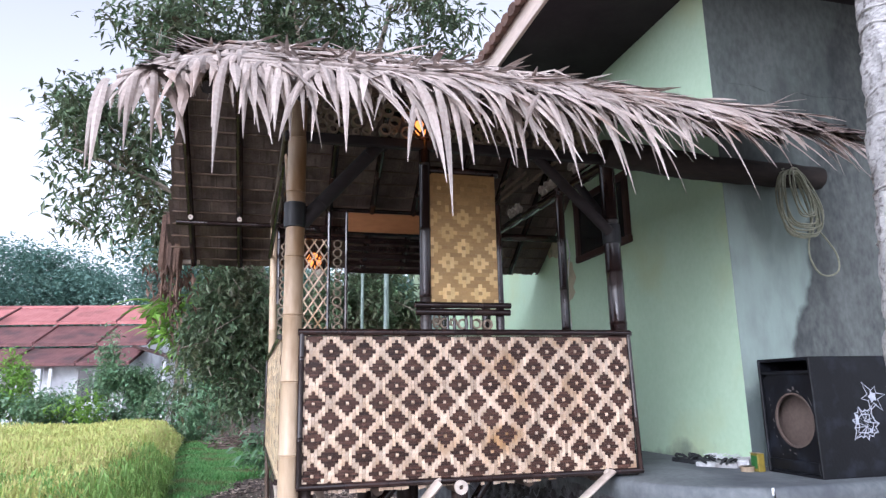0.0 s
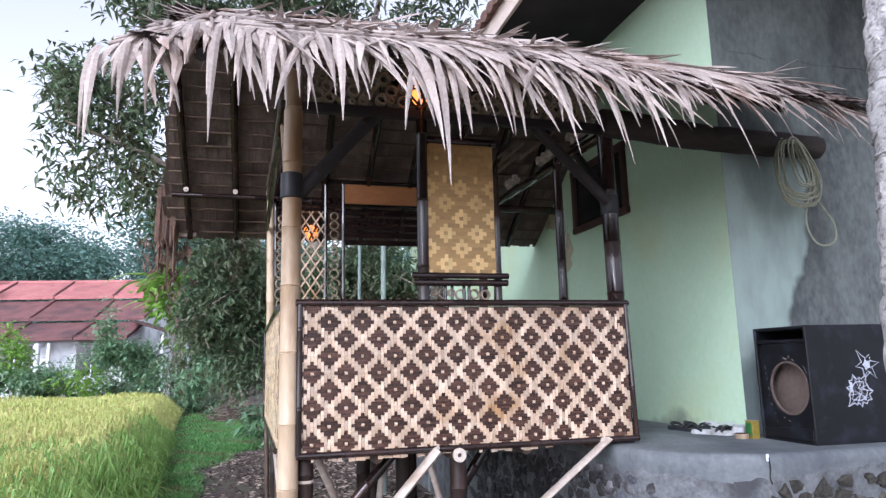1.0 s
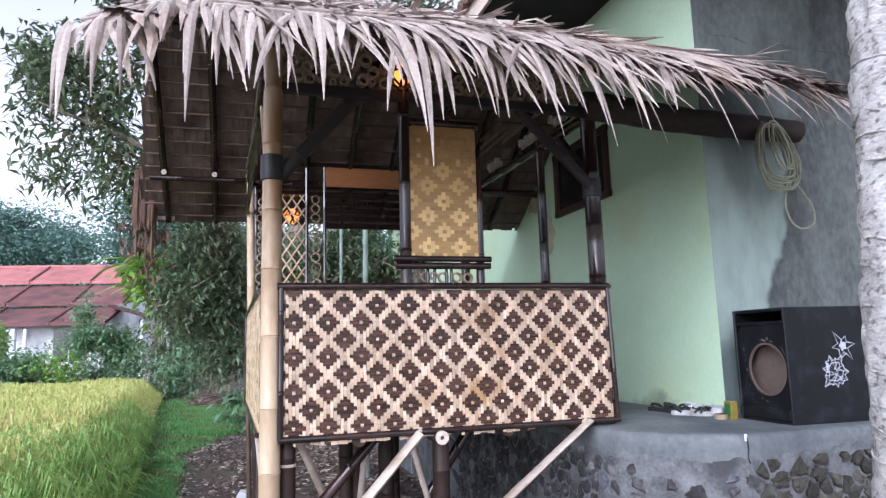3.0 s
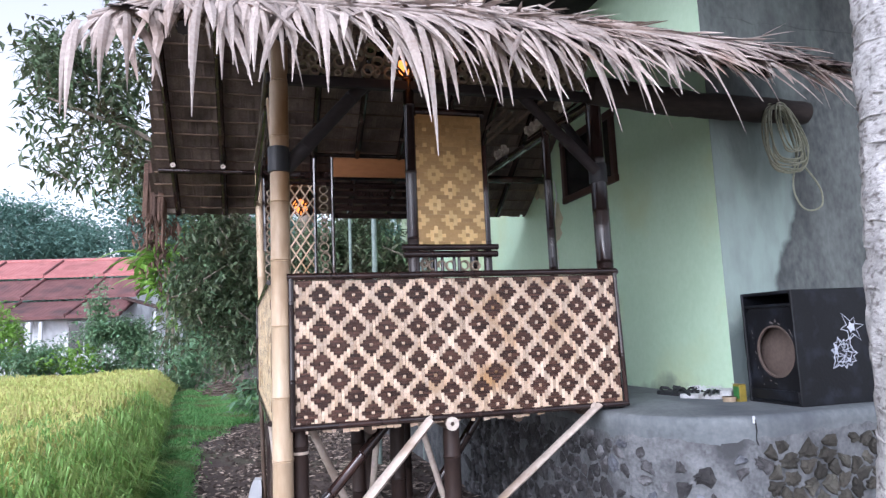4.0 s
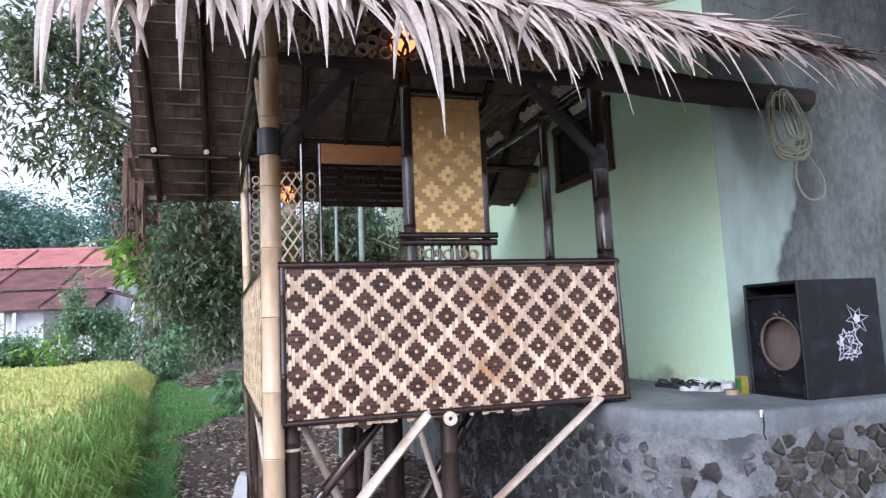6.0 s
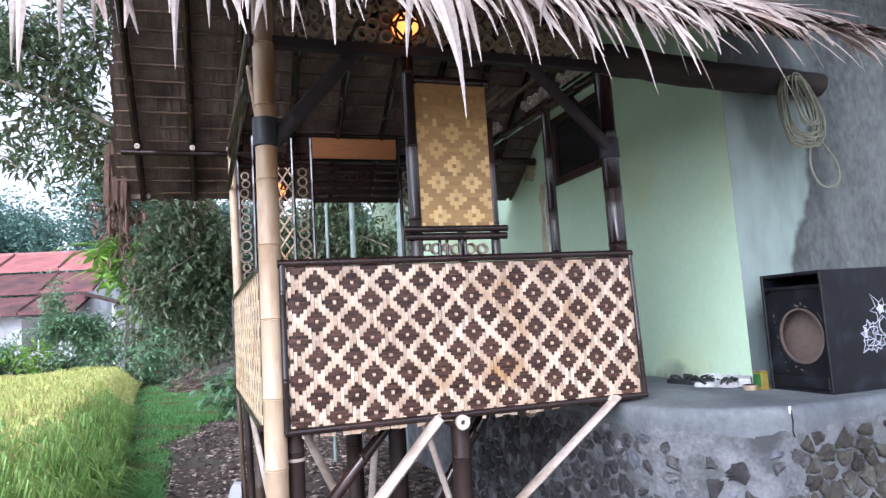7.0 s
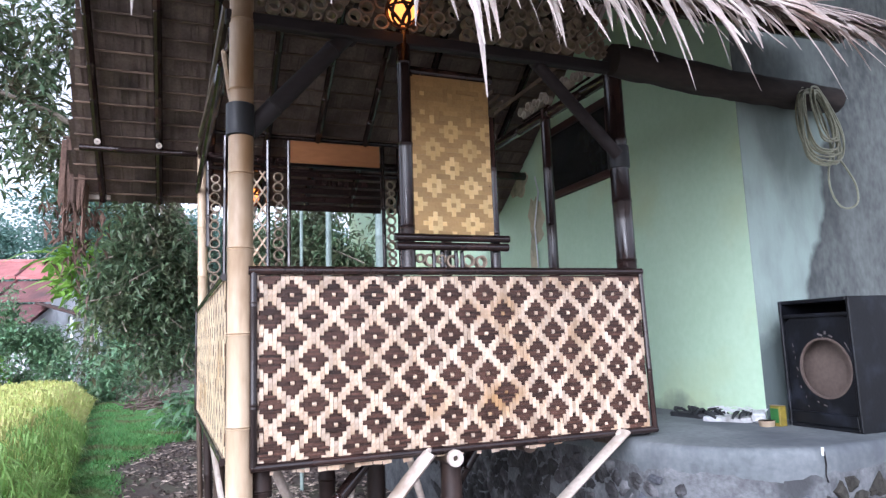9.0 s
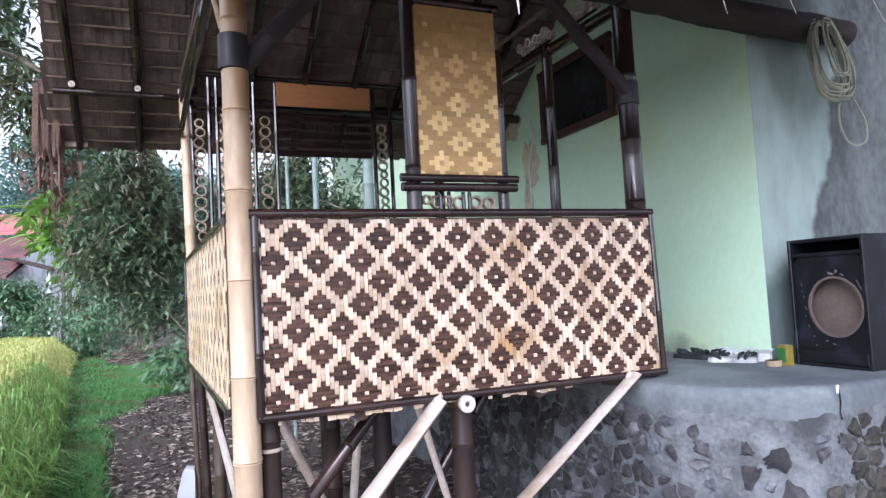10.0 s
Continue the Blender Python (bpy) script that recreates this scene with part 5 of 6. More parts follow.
cr = []
for k in range(len(pts) - 1):
    p = [Vector(pts[max(0, min(len(pts) - 1, k + o))]) for o in (-1, 0, 1, 2)]
    for t in (0, 0.25, 0.5, 0.75):
        cr.append(0.5 * (2 * p[1] + (p[2] - p[0]) * t + (2 * p[0] - 5 * p[1] + 4 * p[2] - p[3]) * t * t + (3 * p[1] - p[0] - 3 * p[2] + p[3]) * t ** 3))
part("loop", Geo().tube(cr, [0.006] * len(cr), 7), ROPE, hose, smooth=True)

# window and cable on the green wall
window = tagged(part("window_1", Geo().box((WALL_X - 0.006, 5.3, 2.98), (0.008, 0.86, 0.5), 0.002), DARKGLASS), "dark louvre window in a red-brown wooden frame", "window", kind="structure")
for c, s in (((WALL_X - 0.02, 5.3, 2.7), (0.04, 1.0, 0.06)), ((WALL_X - 0.02, 5.3, 3.26), (0.04, 1.0, 0.06)), ((WALL_X - 0.02, 4.84, 2.98), (0.038, 0.06, 0.5)), ((WALL_X - 0.02, 5.76, 2.98), (0.038, 0.06, 0.5))):
    part("window_frame", Geo().box(c, s, 0.006), REDWOOD, window)
cable = tagged(part("hanging_cable", Geo().tube([(WALL_X - 0.02, 6.0, 2.95), (WALL_X - 0.02, 5.95, 2.8), (WALL_X - 0.03, 5.98, 2.66), (WALL_X - 0.02, 6.05, 2.5), (WALL_X - 0.02, 6.02, 2.1), (WALL_X - 0.02, 6.03, 1.7)], [0.007] * 6, 8), WHITE, smooth=True), "white cable hanging down the green wall", "cable")
for c, w, h, seed in (((6.05, 2.55), 0.16, 0.26, 1), ((6.35, 2.95), 0.2, 0.14, 2), ((6.12, 2.15), 0.09, 0.3, 3)):
    pick = random.Random(seed)
    n = 18
    rim = [(c[0] + math.cos(2 * math.pi * k / n) * w * pick.uniform(0.6, 1.1), c[1] + math.sin(2 * math.pi * k / n) * h * pick.uniform(0.7, 1.1)) for k in range(n)]
    g = Geo()
    g.v = [(WALL_X - 0.004, a, b) for a, b in rim] + [(WALL_X + 0.002, a, b) for a, b in rim]
    g.f = [tuple(range(n))] + [(k, (k + 1) % n, n + (k + 1) % n, n + k) for k in range(n)]
    part("peeled_patch", g, PEEL, wall_side, "pale patch of peeling old paint")


# ---- coconut trunk beside the path ----
def coconut_trunk(x, y):
    ob = thing("coconut_palm", (x, y, 0), "pale grey ringed coconut palm trunk", "palm tree")
    g = Geo()
    pick = random.Random(6)
    n, pts = 60, 300
    for k in range(pts):
        z = -0.05 + k * 0.0275
        r = 0.165 - 0.012 * z * 0.8 + 0.12 * math.exp(-z / 0.25)
        r += 0.004 * noise.noise(Vector((0, 0, z * 14))) + 0.003 * math.sin(z * 9)
        cx = x + 0.066 * z
        for j in range(n):
            a = 2 * math.pi * j / n
            band = math.floor(z / 0.06 + 0.7 * noise.noise(Vector((math.cos(a) * 1.5, math.sin(a) * 1.5, z * 2))))
            plate = noise.cell(Vector((a * 4.2 + 0.6 * (band % 3), band, 2.5)))
            rr = r * (1 + 0.04 * noise.noise(Vector((math.cos(a) * 2, math.sin(a) * 2, z * 5))) + 0.02 * noise.noise(Vector((math.cos(a) * 9, math.sin(a) * 9, z * 20)))) + 0.007 * plate
            g.v.append((cx + math.cos(a) * rr, y + math.sin(a) * rr, z))
    for k in range(pts - 1):
        for j in range(n):
            j2 = (j + 1) % n
            g.f.append((k * n + j, k * n + j2, (k + 1) * n + j2, (k + 1) * n + j))
    g.f.append(tuple((pts - 1) * n + j for j in range(n)))
    part("trunk", g, BARK, ob, smooth=True)
    z = 0.3
    while z < 5.0:
        r = 0.165 - 0.012 * z * 0.8 + 0.12 * math.exp(-z / 0.25)
        cx = x + 0.066 * z
        a0, span = pick.uniform(0, 6.3), pick.uniform(2.5, 6.0)
        pts = [(cx + math.cos(a0 + span * q / 16) * r, y + math.sin(a0 + span * q / 16) * r, z + 0.012 * math.sin(q * 0.9 + z)) for q in range(17)]
        part("ring_scar", Geo().tube(pts, [0.001] + [pick.uniform(0.003, 0.006) for _ in range(15)] + [0.001], 6), BARK, ob)
        z += pick.uniform(0.05, 0.1)
    return ob


coconut_trunk(1.797, 1.5)


# ---- plants ----
def crown_places(blobs, seed, per_m3, shell=0.55):
    """Places of leaf clusters in lumpy masses (centre, radii), thinned so that gaps remain."""
    r = random.Random(seed)
    out = []
    for (cx, cy, cz), (rx, ry, rz) in blobs:
        count = int(per_m3 * 4.19 * rx * ry * rz)
        for _ in range(count):
            while True:
                p = Vector((r.uniform(-1, 1), r.uniform(-1, 1), r.uniform(-1, 1)))
                if p.length < 1 and p.length > shell * r.random():
                    break
            q = Vector((cx + p.x * rx, cy + p.y * ry, cz + p.z * rz))
            if noise.noise(q * 0.8) > -0.02:
                out.append(q)
    return out


def tree(name, base, limbs, blobs, leaf, per_m3, per_cluster, leaf_len, leaf_w, seed, label, spread=0.2, trunk_r=0.16):
    r = random.Random(seed)
    ob = thing(name, base, label, "tree")
    g = Geo()
    for pts, r0 in limbs:
        k = len(pts)
        g.tube(pts, [r0 * (1 - 0.75 * i / (k - 1)) for i in range(k)], 8)
    part("trunk", g, TREEBARK, ob, smooth=True)
    cl = crown_places(blobs, seed, per_m3)
    tw = Geo()
    for q in cl[::3]:
        p2 = q + Vector((r.uniform(-0.4, 0.4), r.uniform(-0.4, 0.4), r.uniform(-0.5, 0.1)))
        tw.tube([p2, q], [0.012, 0.006], 4, False)
    part("twig_mass", tw, TREEBARK, ob)["kind"] = "stuff"
    c = [tuple(q) for q in cl for _ in range(per_cluster)]
    crown = part("crown", leaves(c, leaf_len, leaf_w, seed, 0.5, spread), leaf, ob)
    return ob


# the big tree behind the gazebo
T = (0.6, 12.0, 0)
tree("mango_tree", T, [([T, (0.5, 12, 2), (-0.4, 11.8, 4.2), (-1.5, 11.5, 6.4)], 0.2), ([(0.5, 12, 2), (1.0, 12, 4), (1.6, 11.8, 6.5), (2.2, 11.8, 9)], 0.15),
                      ([(-0.4, 11.8, 4.2), (-1.8, 11.3, 4.9), (-3.0, 11, 5.3)], 0.07), ([(1.0, 12, 4), (0.6, 11.6, 6.4), (0.3, 11.4, 8.6)], 0.11), ([(1.6, 11.8, 6.5), (3.0, 11.7, 7.6), (3.7, 11.6, 8.4)], 0.07)],
     [((-2.1, 11.5, 6.6), (1.4, 1.4, 1.2)), ((-2.5, 11.3, 5.6), (0.95, 1.2, 0.8)), ((-1.7, 11.4, 4.9), (0.85, 1.0, 0.75)), ((-0.9, 11.8, 7.9), (1.7, 1.6, 1.2)), ((0.9, 11.8, 8.6), (1.6, 1.6, 1.5)), ((2.6, 11.6, 8.4), (1.3, 1.4, 1.5)),
      ((-0.6, 11.6, 6.2), (1.2, 1.2, 1.4)), ((-1.2, 11.4, 4.3), (0.7, 0.8, 0.65)), ((1.0, 11.9, 7.0), (1.3, 1.2, 1.0)),
      ((-2.75, 11.2, 4.75), (0.55, 0.8, 0.6)), ((-2.0, 11.2, 4.1), (0.6, 0.8, 0.5)), ((-1.5, 11.2, 3.6), (0.45, 0.7, 0.5)), ((-3.0, 11.2, 6.0), (0.6, 0.8, 0.6))],
     LEAF, 22, 20, 0.235, 0.066, 31, "large dark green mango tree with drooping leaves", 0.19)
# the ragged low tree at the back of the gazebo
T2 = (1.0, 11.4, 0)
lump = random.Random(41)
LUMPS = []
for k in range(78):
    x, z = lump.uniform(-0.8, 2.9), lump.uniform(1.2, 3.6)
    if x < -0.3 and z < 1.9:
        z += 0.5
    elif x > -0.3 and k % 3 == 0:
        z -= 0.3 * (z - 1.2)
    q = lump.uniform(0.22, 0.42)
    LUMPS.append(((x, 11.3 + lump.uniform(-0.5, 0.5), z), (q, q * 0.9, q * lump.uniform(0.9, 1.5))))
for k in range(12):
    q = lump.uniform(0.14, 0.26)
    LUMPS.append(((lump.uniform(-1.2, -0.75), 11.3 + lump.uniform(-0.4, 0.4), lump.uniform(1.7, 3.6)), (q, q, q * lump.uniform(0.9, 1.8))))
tree("low_tree", T2, [([T2, (0.95, 11.4, 1.2), (0.6, 11.3, 2.1), (-0.3, 11.2, 2.9)], 0.06), ([(0.95, 11.4, 1.2), (1.5, 11.3, 2.2), (2.3, 11.3, 3.0)], 0.045), ([(0.6, 11.3, 2.1), (0.1, 11.2, 2.3), (-0.6, 11.2, 2.5)], 0.03)],
     LUMPS, LEAF, 230, 30, 0.155, 0.05, 33, "ragged low tree with drooping grey-green leaves", 0.17)


def brush_pile(at):
    """Cut sticks thrown in a heap; each stick is a piece of its own."""
    ob = thing("brush_pile", at, "heap of dead brown sticks at the tree's foot", "brush pile")
    pick = random.Random(14)
    for k in range(70):
        a, r = pick.uniform(0, 6.3), 0.75 * pick.random() ** 0.7
        c = Vector((at[0] + math.cos(a) * r, at[1] + math.sin(a) * r, 0.04 + 0.75 * (1 - r / 0.75) * pick.random()))
        d = Vector((pick.gauss(0, 1), pick.gauss(0, 1), pick.gauss(0, 0.25))).normalized() * pick.uniform(0.2, 0.5)
        mid = c + Vector((0, 0, pick.uniform(0, 0.04)))
        lo = lambda p: Vector((p.x, p.y, max(p.z, 0.012)))
        part("stick", Geo().tube([lo(c - d), lo(mid), lo(c + d)], [0.022, 0.018, 0.009], 5), BRUSH, ob)
    return ob


brush_pile((-0.7, 20.5, 0))
tree("sapling", (-0.75, 22.9, 0), [([(-0.8, 22.8, 0), (-0.95, 22.8, 0.8), (-1.25, 22.8, 1.9)], 0.05), ([(-0.6, 22.9, 0), (-0.6, 22.9, 0.9), (-0.75, 22.9, 2.2)], 0.07), ([(-0.4, 22.9, 0), (-0.35, 22.9, 1.0), (-0.2, 22.9, 2.4)], 0.05)],
     [((-0.9, 22.8, 2.9), (0.9, 0.6, 0.8)), ((-0.1, 22.9, 2.9), (0.8, 0.6, 0.8))], LEAF, 60, 16, 0.2, 0.07, 35, "leaning pale trunked sapling above the brush", 0.2)


def banana(base, height, seed, reach=1.7):
    """A stout stem with long arching blades split along their edges."""
    pick = random.Random(seed)
    ob = thing("banana_plant", base, "bright green banana plant with arching leaves", "banana plant")
    b = Vector(base)
    part("stem", Geo().tube([b, b + Vector((0.05, 0, height * 0.5)), b + Vector((0.0, 0, height))], [0.07, 0.06, 0.04], 10), TREEBARK, ob, smooth=True)
    for k in range(15):
        az = 2.4 * k + pick.uniform(-0.4, 0.4)
        p, d = b + Vector((0, 0, height * 0.97)), Vector((math.cos(az) * 0.5, math.sin(az) * 0.5, 1.0)).normalized()
        g = Geo()
        n, ln = 10, reach * pick.uniform(0.75, 1.15)
        for i in range(n + 1):
            t = i / n
            side = d.cross(Vector((0, 0, 1))).normalized()
            w = 0.17 * math.sin(math.pi * min(1, 0.08 + t * 0.92)) ** 0.6 * (0.8 + 0.4 * pick.random())
            g.v += [p - side * w - Vector((0, 0, 0.3 * w)), p, p + side * w - Vector((0, 0, 0.3 * w))]
            d = (d + Vector((math.cos(az) * 0.05, math.sin(az) * 0.05, -0.2))).normalized()
            p = p + d * (ln / n)
        for i in range(n):
            a = 3 * i
            g.f += [(a, a + 1, a + 4, a + 3), (a + 1, a + 2, a + 5, a + 4)]
        part("leaf", g, YOUNG, ob, smooth=True)
    return ob


banana((-3.0, 25.4, 0), 4.2, 3, 2.5)
banana((-2.75, 24.8, 0), 3.4, 5, 2.0)


def shrub(base, blobs, leaf, per_m3, seed, label, length=0.16, width=0.05, name="shrub"):
    ob = thing(name, base, label, "shrub")
    r = random.Random(seed)
    g = Geo()
    for (c, rad) in blobs:
        for _ in range(2):
            g.tube([(base[0] + r.uniform(-0.12, 0.12), base[1], 0), (c[0] + r.uniform(-0.3, 0.3) * rad[0], c[1], c[2])], [0.014, 0.006], 5)
    part("stem", g, TREEBARK, ob)
    cl = list(crown_places(blobs, seed, per_m3)) + [Vector(c) for c, rad in blobs]
    part("crown", leaves([tuple(q) for q in cl for _ in range(14)], length, width, seed, 0.3, 0.14), leaf, ob)
    return ob


# broad bright leaves beside the low tree
shrub((1.3, 12.2, 0), [((-1.4, 12.1, 2.6), (0.36, 0.35, 0.45)), ((-1.3, 12.1, 2.15), (0.3, 0.3, 0.4)), ((-1.5, 12.1, 2.9), (0.24, 0.3, 0.25))], YOUNG, 200, 48, "tall shrub with broad bright green leaves", 0.26, 0.11)
# soft low growth under and beside the gazebo
for k, (x, y, w, h) in enumerate(((-1.7, 25.5, 0.9, 2.3), (0.15, 13.6, 0.36, 1.0), (0.1, 13.2, 0.36, 0.8), (0.6, 14.0, 0.4, 0.9), (1.2, 14.3, 0.6, 0.8))):
    shrub((x, y, 0), [((x, y, h * 0.5), (w, w * 0.7, h * 0.5)), ((x + 0.3 * w, y, h * 0.75), (w * 0.5, w * 0.4, h * 0.3))], SHRUB, 110, 90 + k, "soft low green undergrowth behind the gazebo", 0.26, 0.09, "undergrowth")
for k, (x, y, h, w, mt) in enumerate(((-5.0, 24.5, 2.3, 1.2, SHRUB), (-6.4, 24.8, 1.6, 1.1, SHRUB), (-7.6, 25, 1.3, 1.0, SHRUB), (-4.2, 25, 2.3, 1.0, SHRUB), (-9.4, 24.5, 2.4, 0.9, YOUNG), (-4.4, 25.2, 2.6, 0.7, SHRUB), (-3.3, 24, 1.9, 0.9, SHRUB),
                                      (-10.5, 25, 1.5, 1.4, SHRUB), (-12.5, 25, 1.4, 1.4, SHRUB), (-2.6, 23.5, 1.5, 0.9, SHRUB), (-1.8, 23, 1.2, 0.8, SHRUB), (-1.0, 24, 0.9, 1.0, SHRUB), (0.6, 24.5, 1.0, 1.2, SHRUB), (2.4, 24, 1.3, 1.2, SHRUB), (4.2, 24, 1.5, 1.2, SHRUB),
                                      (-8.6, 23.8, 1.6, 1.2, SHRUB), (-6.9, 23.6, 1.5, 1.1, SHRUB), (-5.6, 23.6, 1.45, 1.0, YOUNG), (-4.0, 23.5, 1.6, 1.0, SHRUB), (-7.65, 24.5, 3.1, 0.55, YOUNG), (-3.1, 23.4, 1.5, 0.7, SHRUB), (-6.3, 23.7, 1.4, 0.7, SHRUB), (-4.95, 24.4, 3.3, 0.32, SHRUB))):
    shrub((x, y, 0), [((x, y, h * 0.5), (w, 0.6, h * 0.55)), ((x + 0.4 * w, y, h * 0.8), (w * 0.5, 0.4, h * 0.35))], mt, 60, 50 + k, "leafy green garden shrub at the field's far edge", 0.2, 0.08)


def rice_field():
    """Upright bent blades, thicker along the near edge; one mesh."""
    r = np.random.RandomState(3)
    n = 150000
    y = 4.2 + 19.5 * r.uniform(0, 1, n) ** 1.6
    edge = -1.15 - 0.077 * (y - 6) + 0.06 * np.sin(y * 3)
    x = edge - (0.35 * y + 2.2) * r.uniform(0, 1, n) ** 1.35 * 1.3
    row = 0.16
    x = np.where(r.uniform(0, 1, n) < 0.6, np.round(x / row) * row + r.normal(0, 0.03, n), x)
    x = np.minimum(x, edge)
    h = r.uniform(0.5, 0.85, n) * (0.92 + 0.08 * np.sin(x * 2) * np.sin(y * 1.3)) * (0.4 + 0.6 * np.clip((edge - x) / 0.5, 0, 1))
    az = r.uniform(0, 2 * np.pi, n)
    lean = r.uniform(0.02, 0.12, n)
    dx, dy = np.cos(az) * lean, np.sin(az) * lean
    w = r.uniform(0.0025, 0.006, n) * (0.6 + 0.07 * y)
    sx, sy = -np.sin(az), np.cos(az)
    sx, sy = np.where(np.abs(sx) < 0.3, 1, sx), sy
    z0 = np.zeros(n)
    mid = (x + dx * 0.35, y + dy * 0.35, h * 0.65)
    top = (x + dx, y + dy, h)
    end = (x + dx * 2.0, y + dy * 2.0, h * r.uniform(0.82, 0.98, n))
    v = np.stack([np.stack([x - sx * w, y - sy * w, z0], 1), np.stack([x + sx * w, y + sy * w, z0], 1),
                  np.stack([mid[0] - sx * w, mid[1] - sy * w, mid[2]], 1), np.stack([mid[0] + sx * w, mid[1] + sy * w, mid[2]], 1),
                  np.stack([top[0] - sx * w, top[1] - sy * w, top[2]], 1), np.stack([top[0] + sx * w, top[1] + sy * w, top[2]], 1), np.stack(end, 1)], 1).reshape(-1, 3)
    k = np.arange(n)[:, None] * 7
    g = Geo()
    g.v = v.tolist()
    g.f = np.concatenate([k + np.array([[0, 1, 3]]), k + np.array([[0, 3, 2]]), k + np.array([[2, 3, 5]]), k + np.array([[2, 5, 4]]), k + np.array([[4, 5, 6]])]).tolist()
    return tagged(part("rice", g, RICE), "yellow-green ripening rice standing in a field", "rice", kind="stuff")


def soil_edge(y):
    """Where the grass beside the field gives way to bare soil."""
    return np.interp(y, [4, 6.6, 9.1, 10.9, 12.4, 13.6, 14.6], [-0.6, -0.64, -0.8, -0.84, -0.5, 0.25, 4.0])


def grass_strip():
    r = np.random.RandomState(4)
    n = 210000
    y = 4.5 + 19 * r.uniform(0, 1, n) ** 0.9
    left = -1.45 - 0.077 * (y - 6)
    right = soil_edge(y) + 0.1 * np.sin(y * 2.3) + r.normal(0, 0.09, n)
    x = left + 5.6 * r.uniform(0, 1, n)
    keep = (x < right) & ((y > 9.5) | (r.uniform(0, 1, n) < 0.75))
    near = 45000
    y2 = 4.2 + 5.6 * r.uniform(0, 1, near)
    x2 = -1.5 + (soil_edge(y2) + 1.5) * r.uniform(0, 1, near) ** 0.8 + r.normal(0, 0.05, near)
    x, y = np.concatenate([x[keep], x2]), np.concatenate([y[keep], y2])
    n = len(x)
    h = r.uniform(0.0, 0.06, n) * np.where((y < 9.5) & (x > -1.25), 0.6, 1.0)
    az = r.uniform(0, 2 * np.pi, n)
    ln = r.uniform(0.03, 0.11, n)
    w = r.uniform(0.005, 0.011, n) * (0.6 + 0.08 * y)
    z0 = np.array([ground_height(a, b) for a, b in zip(x.tolist(), y.tolist())]) - 0.004
    sx, sy = -np.sin(az) * w, np.cos(az) * w
    v = np.stack([np.stack([x - sx, y - sy, z0], 1), np.stack([x + sx, y + sy, z0], 1), np.stack([x + np.cos(az) * ln, y + np.sin(az) * ln, z0 + h + 0.026], 1)], 1).reshape(-1, 3)
    k = np.arange(n)[:, None] * 3
    g = Geo()
    g.v, g.f = v.tolist(), (k + np.array([[0, 1, 2]])).tolist()
    return tagged(part("grass", g, GRASS), "short green grass on the path beside the field", "grass", kind="stuff")


def leaf_litter():
    r = np.random.RandomState(6)
    n = 9000
    x, y = r.uniform(-1.0, 2.0, n), 3.2 + 10.5 * r.uniform(0, 1, n)
    clump = np.array([noise.noise(Vector((a * 1.3, b * 1.3, 4.0))) + 0.5 * noise.noise(Vector((a * 4, b * 4, 9.0))) for a, b in zip(x, y)])
    keep = (x > soil_edge(y) + 0.1 + r.normal(0, 0.14, n)) & (clump + 0.03 * (y - 8) > r.uniform(-0.6, 0.5, n))
    x, y = x[keep], y[keep]
    c = np.stack([x, y, 0.03 + 0 * x], 1)
    g = leaves(c, 0.1, 0.04, 6, 0.05, 0.01)
    g.v = [(p[0], p[1], ground_height(p[0], p[1]) + max(0.004, 0.022 + (p[2] - 0.03) * 0.5)) for p in g.v]
    return tagged(part("leaf_litter", g, LITTER), "brown fallen leaves scattered on bare soil", "leaf litter", kind="stuff")


def soil_clods():
    """Crumbled lumps of earth on the bare ground."""
    r = random.Random(16)
    g = Geo()
    for _ in range(3600):
        x, y = r.uniform(-0.9, 1.85), 3.3 + 9.0 * r.random()
        if x < float(soil_edge(y)) + r.uniform(-0.15, 0.25):
            continue
        q = 0.008 + 0.045 * r.random() ** 3
        z = ground_height(x, y)
        ring_ = [(x + math.cos(k * 1.257) * q * r.uniform(0.7, 1.4), y + math.sin(k * 1.257) * q * r.uniform(0.7, 1.4), z + q * r.uniform(-0.1, 0.4)) for k in range(5)]
        base = len(g.v)
        g.v += ring_ + [(x + r.uniform(-0.4, 0.4) * q, y + r.uniform(-0.4, 0.4) * q, z + q * r.uniform(0.6, 1.1)), (x, y, z - q * 0.5)]
        g.f += [(base + k, base + (k + 1) % 5, base + 5) for k in range(5)] + [(base + (k + 1) % 5, base + k, base + 6) for k in range(5)]
    return tagged(part("soil_clods", g, CLOD), "dark crumbled soil lumps on the bare ground", "soil", kind="stuff")


